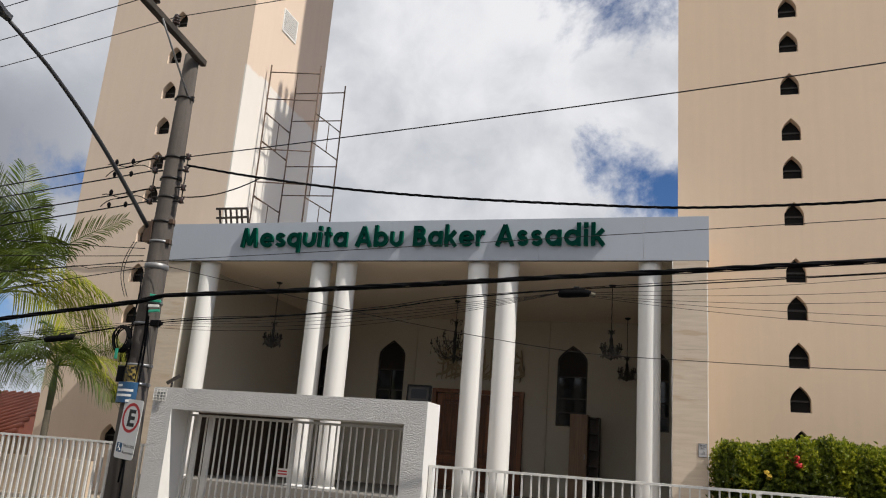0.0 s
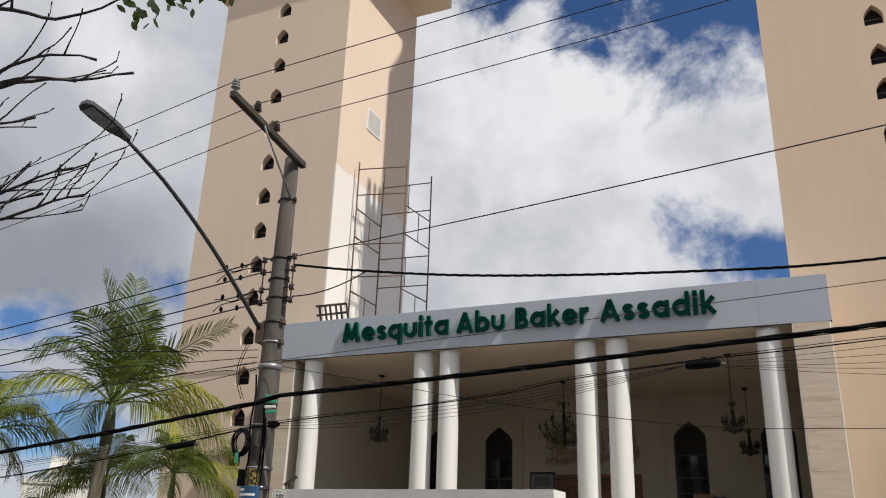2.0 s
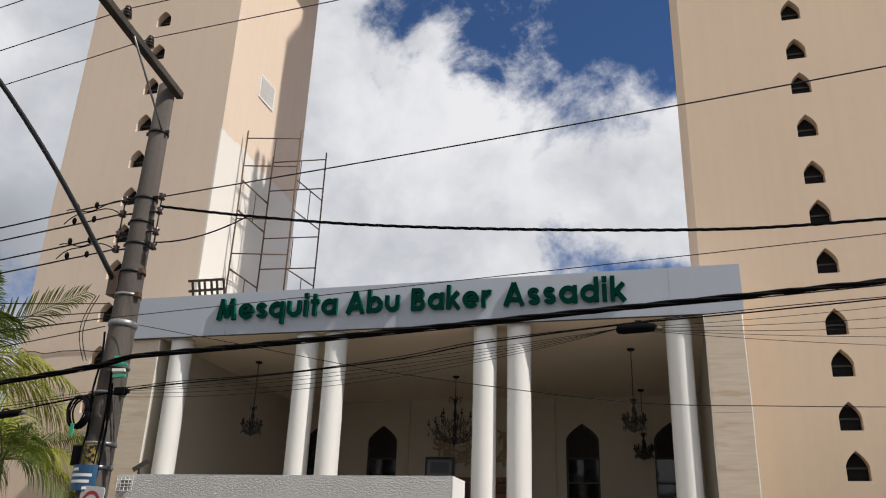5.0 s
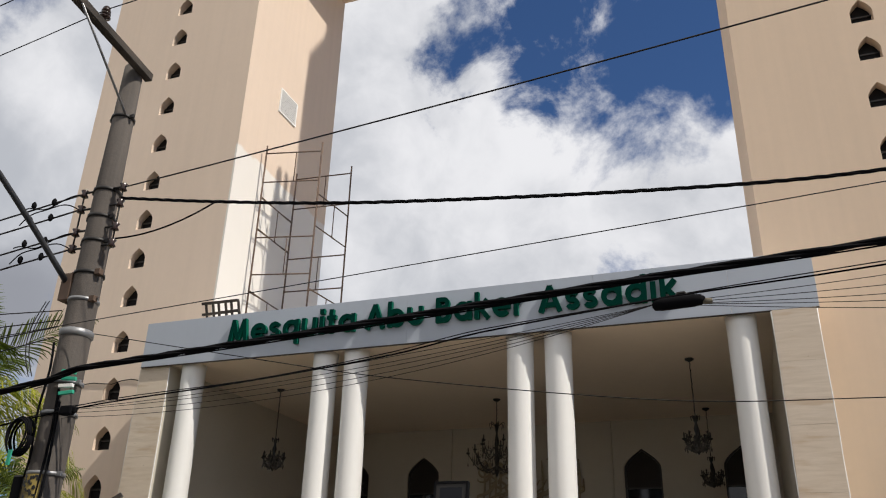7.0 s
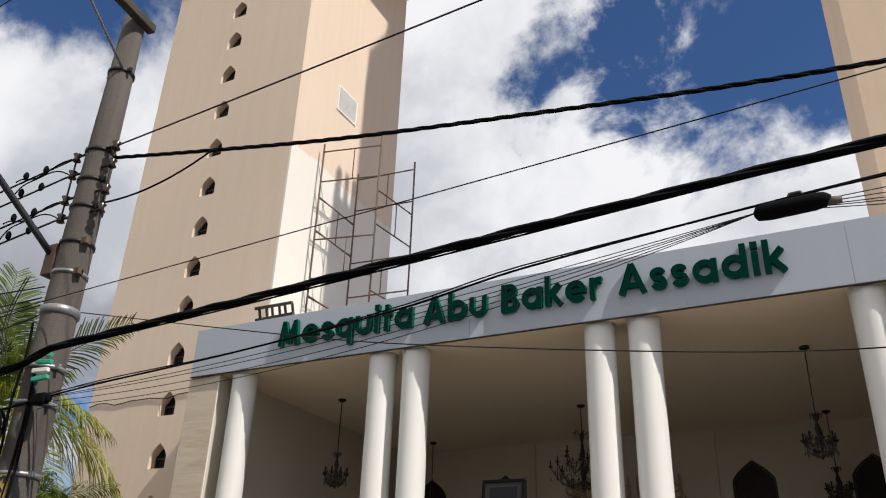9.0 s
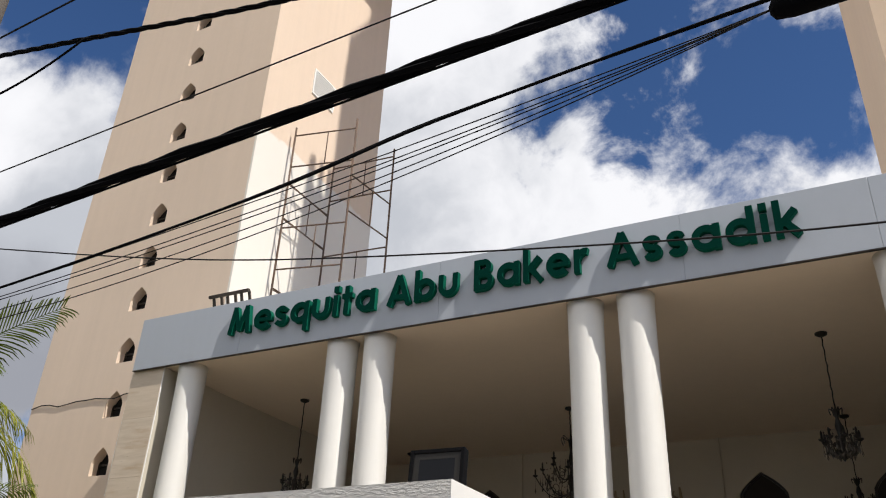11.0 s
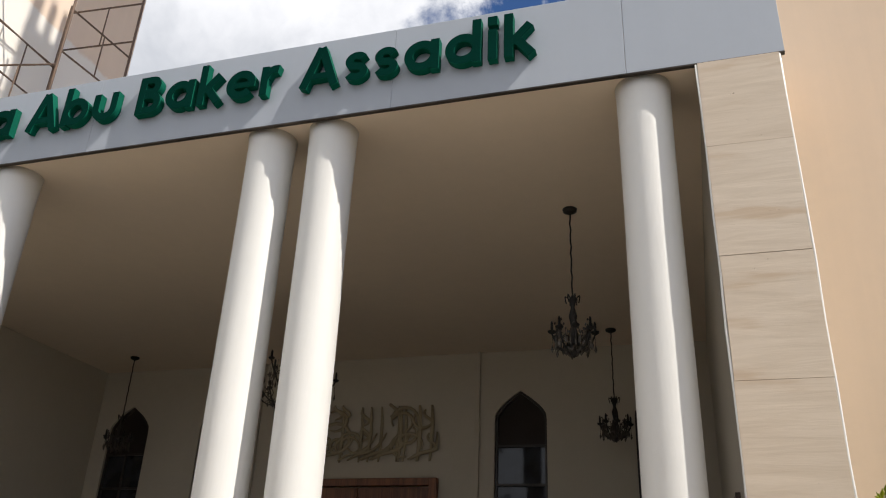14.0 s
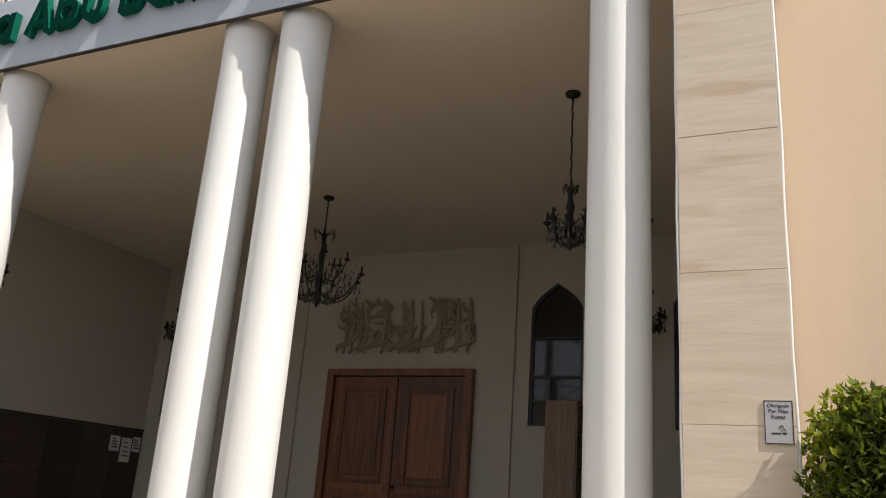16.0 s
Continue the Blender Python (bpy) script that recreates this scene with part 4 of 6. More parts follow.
scaf = thing("scaffold", "rusty steel tube scaffold tower standing on the flat roof", "scaffold", (-11.0, 23.5, 7.05))
LEGS = [(-0.6, -1.33), (0.95, -1.03), (1.13, 0.4), (-0.6, 0.3)]
TALL = 6.12
for lx, ly in LEGS:
    bm = bmesh.new()
    tube(bm, [(lx, ly, 0.0), (lx + 0.01, ly, 3.0), (lx, ly + 0.008, TALL)], 0.024, 8)
    part("leg", bm, "rust", scaf)


def bar(a, b, r=0.019):
    bm = bmesh.new()
    tube(bm, [a, b], r, 7)
    part("tube", bm, "rust", scaf)


for i, j, drops in ((0, 1, (0.25, 1.15, 2.8, 3.85, 5.62)), (3, 2, (0.2, 1.18, 2.75, 3.72, 5.5)), (0, 3, (1.58, 2.52, 4.28, 5.25)), (1, 2, (1.58, 2.52, 4.28, 5.25))):
    (ax, ay), (bx, by) = LEGS[i], LEGS[j]
    for d in drops:
        bar((ax, ay, TALL - d), (bx, by, TALL - d - 0.03))
        if (i, j) == (0, 3):
            bar((ax + 0.03, ay, TALL - d - 0.06), (bx + 0.03, by, TALL - d - 0.02), 0.012)
    mx, my = ax * 0.45 + bx * 0.55, ay * 0.45 + by * 0.55
    for a, b in zip(drops[0::2], drops[1::2]):
        bar((mx, my, TALL - a), (mx, my, TALL - b), 0.014)

trestle = thing("trestle", "dark weathered timber trestle leaning on the roof", "trestle", (-11.05, 20.7, 7.05))
for k in range(6):
    bm = bmesh.new()
    box(bm, -0.025, 0.025, -0.02, 0.02, 0.0, 0.9, 0.004)
    bm.transform(pose(-0.42 + 0.17 * k, 0.03 * (k % 2), 0, 14, -4, 0))
    part("slat", bm, "timber", trestle)
for z in (0.25, 0.62, 0.86):
    bm = bmesh.new()
    box(bm, -0.5, 0.48, -0.03, 0.03, -0.03, 0.03, 0.005)
    bm.transform(pose(-0.02 - 0.06 * z, -0.05 - 0.22 * z, z, 14, -4 + 5 * z, 0))
    part("rail", bm, "timber", trestle)

# stains-of-rain cable on the left tower front
bm = bmesh.new()
tube(bm, [(-16.9 + 0.28 * k, 21.08, 6.42 + 0.03 * math.sin(k * 1.3) - 0.03 * (k % 3 == 0)) for k in range(17)], 0.012, 5)
solid("wall_cable", bm, "wire", "thin dark cable running across the beige tower wall", "cable")

# floodlights and small boxes on the portal
flood = thing("floodlight", "black square floodlight on a bracket over the gate portal", "floodlight", (-3.30, 14.62, 2.555))
bm = bmesh.new()
box(bm, -0.2, 0.2, -0.03, 0.03, 0.0, 0.28, 0.012)
bm.transform(pose(0, 0, 0.0, -6, 0, 3))
fb = part("housing", bm, "cable", flood)
bm = bmesh.new()
for a, b, c, d in ((-0.172, -0.130, 0.026, 0.254), (0.130, 0.172, 0.026, 0.254), (-0.130, 0.130, 0.026, 0.060), (-0.130, 0.130, 0.212, 0.254)):
    box(bm, a, b, -0.034, -0.0302, c, d)
bm.transform(pose(0, 0, 0.0, -6, 0, 3))
part("reflector", bm, "iron", fb, "grey metal reflector edge")
bm = bmesh.new()
box(bm, -0.130, 0.130, -0.033, -0.0302, 0.060, 0.212)
bm.transform(pose(0, 0, 0.0, -6, 0, 3))
part("lens", bm, "flood_front", fb, "dark glass front")
bm = bmesh.new()
for a, b, c, d in ((-0.2, -0.172, 0.0, 0.28), (0.172, 0.2, 0.0, 0.28), (-0.172, 0.172, 0.0, 0.026), (-0.172, 0.172, 0.254, 0.28)):
    box(bm, a, b, -0.044, -0.028, c, d, 0.004)
bm.transform(pose(0, 0, 0.0, -6, 0, 3))
part("rim", bm, "cable", fb)
bm = bmesh.new()
tube(bm, [(-0.1, 0.0, 0.0), (-0.1, 0.0, 0.06), (0.1, 0.0, 0.06), (0.1, 0, 0.0)], 0.012, 6)
part("bracket", bm, "iron", flood)

spot = thing("floodlight", "small black floodlight tilted on top of the portal post", "floodlight", (-7.93, 14.55, 2.555))
bm = bmesh.new()
box(bm, -0.045, 0.045, -0.13, 0.13, -0.03, 0.03, 0.01)
bm.transform(pose(0.02, 0, 0.16, 38, 0, -60))
part("housing", bm, "frame", spot)
bm = bmesh.new()
tube(bm, [(0, 0, 0), (0, 0, 0.13)], 0.02, 8)
part("stem", bm, "frame", spot)
cage = thing("wall_cage", "small white wire cage over a fitting on the portal post", "wire cage", (-7.93, 14.26, 2.42))
for k in range(5):
    for a, b in (((-0.13 + 0.065 * k, 0, -0.1), (-0.13 + 0.065 * k, 0, 0.1)), ((-0.13, 0, -0.1 + 0.05 * k), (0.13, 0, -0.1 + 0.05 * k))):
        bm = bmesh.new()
        tube(bm, [a, b], 0.006, 5)
        part("wire", bm, "fence", cage)
bm = bmesh.new()
box(bm, -0.08, 0.08, 0.008, 0.045, -0.06, 0.05, 0.008)
part("fitting", bm, "steel", cage)

tag = thing("gate_plate", "small pale plate with red bars wired on the gate", "sign", (-5.68, 14.82, 1.28))
bm = bmesh.new()
box(bm, -0.11, 0.11, -0.004, 0.004, -0.07, 0.07)
part("plate", bm, "paper", tag)
for z in (-0.02, 0.025):
    bm = bmesh.new()
    box(bm, -0.085, 0.085, -0.006, -0.0042, z - 0.012, z + 0.012)
    part("text_line", bm, "sign_red", tag)


def flat_text(body, x, z, size, y, parent, mat, width=None, align="LEFT", bold=0.0):
    """Raised flat writing on a plate, facing -y."""
    cu = bpy.data.curves.new("lettering", "FONT")
    cu.body, cu.size, cu.extrude, cu.offset, cu.resolution_u = body, size, 0.0008, bold, 3
    cu.align_x = align
    tmp = new("lettering_source", cu)
    me = bpy.data.meshes.new_from_object(tmp.evaluated_get(bpy.context.evaluated_depsgraph_get()))
    bpy.data.objects.remove(tmp)
    for v in me.vertices:
        v.co = (x + v.co.x, y - v.co.z, z + v.co.y)
    me.materials.clear()
    me.materials.append(M[mat])
    ob = new("lettering", me)
    ob.parent = parent
    return ob


smoke = thing("no_smoking_sign", "white sign with black thank-you-for-not-smoking text on the stone pilaster", "sign", (1.09, 19.6665, 2.285))
bm = bmesh.new()
box(bm, -0.085, 0.085, -0.003, 0.004, -0.135, 0.135, 0.001)
part("plate", bm, "sign_shaded", smoke)
for a, b, c, d in ((-0.085, -0.079, -0.135, 0.135), (0.079, 0.085, -0.135, 0.135), (-0.079, 0.079, 0.129, 0.135), (-0.079, 0.079, -0.135, -0.129)):
    bm = bmesh.new()
    box(bm, a, b, -0.0045, -0.0031, c, d)
    part("border", bm, "sign_black", smoke)
for body, z in (("Obrigado", 0.092), ("Por Não", 0.057), ("Fumar", 0.022)):
    flat_text(body, 0, z, 0.034, -0.0040, smoke, "sign_black", align="CENTER", bold=0.0002)
bm = bmesh.new()
box(bm, -0.045, 0.012, -0.0045, -0.0031, -0.075, -0.065)
box(bm, 0.02, 0.045, -0.0045, -0.0031, -0.075, -0.065)
tube(bm, [(0.0, -0.005, -0.03), (0.02, -0.005, -0.02), (0.03, -0.005, -0.04), (0.045, -0.005, -0.055)], 0.003, 5)
part("cigarette_mark", bm, "sign_black", smoke)

# ---- utility pole ----
PX, PY = -7.3, 12.78
pole = thing("utility_pole", "stained grey concrete utility pole with clamps and brackets", "utility pole", (PX, PY, 0.14))
def on_pole(bm):
    bm.transform(Matrix.Translation((-PX, -PY, -0.14)))
    return bm
bm = bmesh.new()
lathe(bm, [(0.205, 0.0), (0.19, 2.0), (0.168, 4.5), (0.142, 6.5), (0.122, 7.95), (0.1, 7.98)], (0, 0, 0), 28)
part("shaft", bm, "concrete", pole)
for z, r in ((7.28, 0.15), (6.2, 0.165), (5.83, 0.168), (5.5, 0.172), (5.08, 0.178), (4.74, 0.18), (3.75, 0.195), (3.4, 0.197), (2.75, 0.202), (2.46, 0.206)):
    bm = bmesh.new()
    lathe(bm, [(r - 0.02, z - 0.02), (r, z - 0.018), (r, z + 0.018), (r - 0.02, z + 0.02)], (PX, PY, 0), 24)
    for s in (-1, 1):
        box(bm, PX + s * r - 0.03, PX + s * r + 0.05, PY - 0.05, PY - 0.02, z - 0.025, z + 0.025, 0.004)
    part("clamp", on_pole(bm), "iron" if z > 4.9 else "steel", pole)
bm = bmesh.new()
lathe(bm, [(0.17, 4.29), (0.19, 4.3), (0.19, 4.37), (0.17, 4.38)], (PX, PY, 0), 24)
part("strap", on_pole(bm), "steel", pole)

# crossarm over the street with insulators
A0, A1 = Vector((-6.808, 10.45, 8.02)), Vector((-7.165, 12.94, 8.02))
d = (A1 - A0).normalized()
side = d.cross(Vector((0, 0, 1))).normalized()
bm = bmesh.new()
vs = []
for p in (A0, A1):
    vs.append([bm.verts.new(p + side * a + Vector((0, 0, b))) for a, b in ((-0.055, -0.06), (0.055, -0.06), (0.055, 0.06), (-0.055, 0.06))])
for k in range(4):
    bm.faces.new((vs[0][k], vs[0][(k + 1) % 4], vs[1][(k + 1) % 4], vs[1][k]))
bm.faces.new(vs[0][::-1])
bm.faces.new(vs[1])
bmesh.ops.bevel(bm, geom=list(bm.edges), offset=0.012, segments=1, affect="EDGES")
arm = part("crossarm", on_pole(bm), "timber", pole, "weathered timber crossarm with lichen")
bm = bmesh.new()
tube(bm, [A0 + d * 0.95 + Vector((0.05, 0, -0.05)), (PX + 0.12, PY - 0.1, 7.28)], 0.016, 7)
part("brace", on_pole(bm), "steel", pole)
INS = []
for k, (f, mat) in enumerate(((0.06, "porcelain_grey"), (0.76, "porcelain"), (1.42, "porcelain"))):
    p = A0 + d * f + Vector((0, 0, 0.06))
    bm = bmesh.new()
    prof = [(0.02, 0.0), (0.02, 0.05)]
    for q in range(3):
        prof += [(0.03, 0.06 + 0.05 * q), (0.07 - 0.006 * q, 0.07 + 0.05 * q), (0.065 - 0.006 * q, 0.085 + 0.05 * q), (0.03, 0.1 + 0.05 * q)]
    prof += [(0.045, 0.215), (0.03, 0.24)]
    lathe(bm, prof, p, 16)
    part("insulator", on_pole(bm), mat, arm)
    INS.append(p + Vector((0, 0, 0.2)))

# low-voltage racks with spool insulators
LEVELS = (6.2, 5.98, 5.66, 5.44)
for s in (-1, 1):
    bm = bmesh.new()
    x = PX + s * 0.30
    tube(bm, [(x, PY - 0.06, 5.38), (x, PY - 0.06, 6.26)], 0.011, 6)
    rack = part("rack", on_pole(bm), "iron", pole)
    for z in (5.43, 5.67, 5.97, 6.21):
        bm = bmesh.new()
        tube(bm, [(PX + s * 0.15, PY - 0.06, z), (x + s * 0.03, PY - 0.06, z)], 0.014, 6)
        part("rack_arm", on_pole(bm), "iron", rack)
    for z in LEVELS:
        bm = bmesh.new()
        lathe(bm, [(0.03, z - 0.05), (0.05, z - 0.04), (0.026, z), (0.05, z + 0.04), (0.03, z + 0.05)], (x, PY - 0.06, 0), 12)
        part("spool", on_pole(bm), "porcelain", rack)
    for z in (5.08, 4.74):
        bm = bmesh.new()
        box(bm, PX + s * 0.17 - 0.02, PX + s * 0.17 + 0.06, PY - 0.09, PY - 0.02, z - 0.035, z + 0.035, 0.006)
        part("bolt_block", on_pole(bm), "rust", pole)
# vertical riser cables, slack coil, ties
for dx, z0, z1 in ((0.15, 0.3, 3.5), (0.10, 1.0, 3.7), (-0.12, 2.7, 4.2)):
    bm = bmesh.new()
    tube(bm, [(PX + dx + 0.02 * math.sin(k), PY - 0.17, z0 + (z1 - z0) * k / 10) for k in range(11)], 0.014, 6)
    part("riser_cable", on_pole(bm), "cable", pole)
coil = thing("cable_coil", "black cable coil tied to the concrete pole", "cable coil", (-7.5, 12.5, 3.12))
for k in range(7):
    bm = bmesh.new()
    r = 0.155 + 0.012 * (k % 3)
    tube(bm, [((r + 0.01 * math.sin(3 * a + k)) * math.cos(a) * 0.85, -0.05 + 0.018 * k, r * 1.15 * math.sin(a)) for a in [j * 2 * math.pi / 20 for j in range(21)]], 0.011, 6)
    part("turn", bm, "cable", coil)
bm = bmesh.new()
box(bm, -0.01, 0.035, -0.09, -0.07, -0.32, -0.16, 0.004)
part("tie", bm, M.setdefault("tie_green", material("green_plastic_tie", (0.03, 0.35, 0.22), 0.5)), coil, "bright green plastic tie")
cl = thing("wire_clamps", "green and white plastic wire clamps on the pole", "wire clamps", (-7.08, 12.6, 3.7))
for k in range(4):
    bm = bmesh.new()
    box(bm, -0.07, 0.1, -0.02, 0.02, -0.02, 0.02, 0.006)
    bm.transform(pose(0.02 * (k % 2), -0.04, 0.12 - 0.08 * k, 0, 8 - 5 * k, 12))
    part("clamp", bm, "tie_green" if k != 2 else "sign_white", cl)
bm = bmesh.new()
box(bm, 0.0, 0.16, -0.05, 0.03, -0.36, -0.26, 0.02)
box(bm, 0.1, 0.2, -0.03, 0.02, -0.34, -0.28, 0.015)
part("dead_end_block", bm, "cable", cl)
mbox = thing("meter_box", "small dark metal box strapped to the pole", "box", (-7.49, 12.72, 2.6))
bm = bmesh.new()
box(bm, -0.09, 0.06, -0.1, 0.08, -0.13, 0.13, 0.012)
part("body", bm, "frame", mbox)
bm = bmesh.new()
box(bm, -0.08, 0.05, -0.105, -0.101, -0.12, 0.11, 0.002)
part("lid", bm, "cable", mbox)
lab = thing("pole_label", "worn yellow band with black marks round the pole", "label", (PX, PY, 2.6))
bm = bmesh.new()
for k in range(9):
    a0, a1 = [radians(-125 + 8 * (k + q)) for q in (0, 1)]
    v = [bm.verts.new((0.203 * math.cos(a), 0.203 * math.sin(a), z)) for a, z in ((a0, -0.13), (a1, -0.13), (a1, 0.13), (a0, 0.13))]
    bm.faces.new(v)
part("band", bm, M.setdefault("yellow_band", material("worn_yellow_paint", (0.30, 0.22, 0.05), 0.8, 0.6, 12.0, tint=(0.05, 0.04, 0.03))), lab)
rl = random.Random(3)
for k in range(26):
    a = radians(rl.uniform(-120, -60))
    bm = bmesh.new()
    box(bm, -0.018, 0.018, -0.002, 0.002, -0.012, 0.012)
    bm.transform(Matrix.Translation((0.205 * math.cos(a), 0.205 * math.sin(a), rl.uniform(-0.11, 0.11))) @ pose(0, 0, 0, 0, rl.uniform(0, 90), math.degrees(a) + 90))
    part("mark", bm, "sign_black", lab)

# street name plate (writing as bars) and parking sign
plate = thing("street_plate", "blue enamel street name plate with pale bars strapped to the pole", "sign", (-7.30, 12.55, 2.33))
bm = bmesh.new()
for k in range(8):
    a0, a1 = [radians(-90 + 11 * (k - 4 + q)) for q in (0, 1)]
    o = [(0.26 * math.cos(a), 0.22 + 0.26 * math.sin(a)) for a in (a0, a1)]
    i = [(0.255 * math.cos(a), 0.225 + 0.255 * math.sin(a)) for a in (a0, a1)]
    v = [bm.verts.new((*p, z)) for p, z in ((o[0], -0.17), (o[1], -0.17), (o[1], 0.14), (o[0], 0.14))]
    w = [bm.verts.new((*p, z)) for p, z in ((i[0], -0.17), (i[1], -0.17), (i[1], 0.14), (i[0], 0.14))]
    bm.faces.new(v)
    bm.faces.new(w[::-1])
part("plate", bm, "sign_blue", plate, recalc=False)
for z, x0, x1 in ((0.085, -0.15, -0.04), (0.015, -0.15, 0.14), (-0.06, -0.15, 0.12), (-0.14, 0.05, 0.15)):
    bm = bmesh.new()
    n = 6
    for k in range(n):
        xa, xb = x0 + (x1 - x0) * k / n, x0 + (x1 - x0) * (k + 1) / n
        v = [bm.verts.new((x, 0.22 - math.sqrt(0.264 ** 2 - x * x), zz)) for x, zz in ((xa, z - 0.018), (xb, z - 0.018), (xb, z + 0.018), (xa, z + 0.018))]
        bm.faces.new(v)
    part("text_bar", bm, "sign_white", plate, recalc=False)

park = thing("parking_sign", "white parking sign with red ring, letter E and permit text", "sign", (-7.09, 12.5, 1.78))
park.rotation_euler = (0, radians(4), radians(-14))
def rounded(bm, x0, x1, z0, z1, r, y0, y1):
    pts = []
    for cx, cz, a in ((x1 - r, z0 + r, -90), (x1 - r, z1 - r, 0), (x0 + r, z1 - r, 90), (x0 + r, z0 + r, 180)):
        pts += [(cx + r * math.cos(radians(a + 15 * k)), cz + r * math.sin(radians(a + 15 * k))) for k in range(7)]
    f = [bm.verts.new((x, y0, z)) for x, z in pts]
    g = [bm.verts.new((x, y1, z)) for x, z in pts]
    bm.faces.new(f)
    bm.faces.new(g[::-1])
    for k in range(len(f)):
        j = (k + 1) % len(f)
        bm.faces.new((f[k], g[k], g[j], f[j]))
bm = bmesh.new()
rounded(bm, -0.215, 0.215, -0.44, 0.43, 0.05, 0.0, 0.006)
part("plate", bm, "sign_white", park)
bm = bmesh.new()
n = 40
ring = [[bm.verts.new((r * math.cos(2 * math.pi * k / n), y, 0.16 + r * 1.12 * math.sin(2 * math.pi * k / n))) for k in range(n)] for r, y in ((0.195, -0.002), (0.155, -0.002))]
for k in range(n):
    bm.faces.new((ring[0][k], ring[0][(k + 1) % n], ring[1][(k + 1) % n], ring[1][k]))
part("ring", bm, "sign_red", park, recalc=False)
flat_text("E", -0.075, 0.045, 0.33, -0.002, park, "sign_black", bold=0.012)
flat_text("Veículos", -0.045, -0.27, 0.075, -0.002, park, "sign_black")
flat_text("Autorizados", -0.045, -0.365, 0.062, -0.002, park, "sign_black")
bm = bmesh.new()
rounded(bm, -0.185, -0.07, -0.35, -0.215, 0.012, -0.003, 0.0)
part("pictogram_field", bm, "sign_blue", park)
bm = bmesh.new()
tube(bm, [(-0.132 + 0.028 * math.cos(a), -0.005, -0.305 + 0.028 * math.sin(a)) for a in [radians(20 - 24 * k) for k in range(12)]], 0.004, 5)
tube(bm, [(-0.138, -0.005, -0.245), (-0.135, -0.005, -0.29), (-0.11, -0.005, -0.29), (-0.1, -0.005, -0.325)], 0.005, 5)
lathe(bm, [(0.001, -0.009), (0.009, 0.0), (0.001, 0.009)], (-0.138, -0.005, -0.235), 8)
part("wheelchair_mark", bm, "sign_white", park)

# street lamp on a long arm
lamp = thing("street_lamp", "grey flat street lamp on a long arm from the pole", "street lamp", (-7.5, 12.68, 4.95))
B, E = Vector((0, 0, 0)), Vector((0.36, -3.70, 1.64))
bm = bmesh.new()
pts = []
for k in range(15):
    u = k / 14
    pts.append(B.lerp(E, u) + Vector((0, 0, 0.16 * math.sin(math.pi * u) + (0.05 * max(0, u - 0.8) * 5 * -1))))
tube(bm, pts, [0.036 - 0.010 * k / 14 for k in range(15)], 10)
part("arm", bm, "lamp", lamp)
bm = bmesh.new()
box(bm, -0.05, 0.1, -0.06, 0.06, -0.22, 0.12, 0.01)
part("mount", bm, "rust", lamp)
bm = bmesh.new()
prof = [(0.0, 0.05), (0.10, 0.062), (0.22, 0.12), (0.5, 0.145), (0.68, 0.13), (0.74, 0.07)]
rows = []
for s, w in prof:
    rows.append([bm.verts.new((x, -s, z)) for x, z in ((-w, -0.02), (w, -0.02), (w * 0.85, 0.045), (-w * 0.85, 0.045))])
for a, b in zip(rows, rows[1:]):
    for k in range(4):
        bm.faces.new((a[k], a[(k + 1) % 4], b[(k + 1) % 4], b[k]))
bm.faces.new(rows[0][::-1])
bm.faces.new(rows[-1])
HEAD = Matrix.Translation(E + Vector((0, 0, -0.03))) @ pose(0, 0, 0, -14, 0, -8)
bm.transform(HEAD)
head = part("head", bm, "lamp", lamp)
bm = bmesh.new()
box(bm, -0.1, 0.1, -0.66, -0.28, -0.03, -0.0215, 0.003)
bm.transform(HEAD)
part("lens", bm, "lens", head, "pale lamp lens")
bm = bmesh.new()
lathe(bm, [(0.03, 0.04), (0.032, 0.09), (0.02, 0.1)], (0, -0.2, 0), 12)
bm.transform(HEAD)
part("photocell", bm, "lamp", head)

# ---- cables ----
def span(p, q, sag, n=26):
    p, q = Vector(p), Vector(q)
    return [p.lerp(q, k / n) - Vector((0, 0, 4 * sag * (k / n) * (1 - k / n))) for k in range(n + 1)]


def cable(points, r, label, mat="wire", strands=1, pitch=0.5, sides=6):
    if strands == 1:
        bm = bmesh.new()
        tube(bm, points, r, sides)
        return solid("overhead_cable", bm, mat, label, "cable", "", "overhead cables")
    th = thing("cable_bundle", label, "cable", points[0], "overhead cables")
    fine = []
    for a, b in zip(points, points[1:]):
        fine += [a.lerp(b, k / 6) for k in range(6)]
    fine.append(points[-1])
    for s in range(strands):
        bm = bmesh.new()
        run, out, last = 0.0, [], fine[0]
        for p in fine:
            run += (p - last).length
            last = p
            a = 2 * math.pi * (run / pitch + s / strands)
            out.append(p - points[0] + Vector((0.0, r * math.cos(a), r * math.sin(a))))
        tube(bm, out, r, 5)
        part("strand", bm, mat, th)
    return th


def smooth_path(ps, n=5):
    ps = [Vector(p) for p in ps]
    out = []
    for i in range(len(ps) - 1):
        p0, p1, p2, p3 = ps[max(i - 1, 0)], ps[i], ps[i + 1], ps[min(i + 2, len(ps) - 1)]
        m1, m2 = [(b - a) * min(0.5, (p2 - p1).length / max((b - a).length, 1e-6)) for a, b in ((p0, p2), (p1, p3))]
        for k in range(n):
            t = k / n
            out.append((2 * t**3 - 3 * t**2 + 1) * p1 + (t**3 - 2 * t**2 + t) * m1 + (-2 * t**3 + 3 * t**2) * p2 + (t**3 - t**2) * m2)
    return out + [ps[-1]]


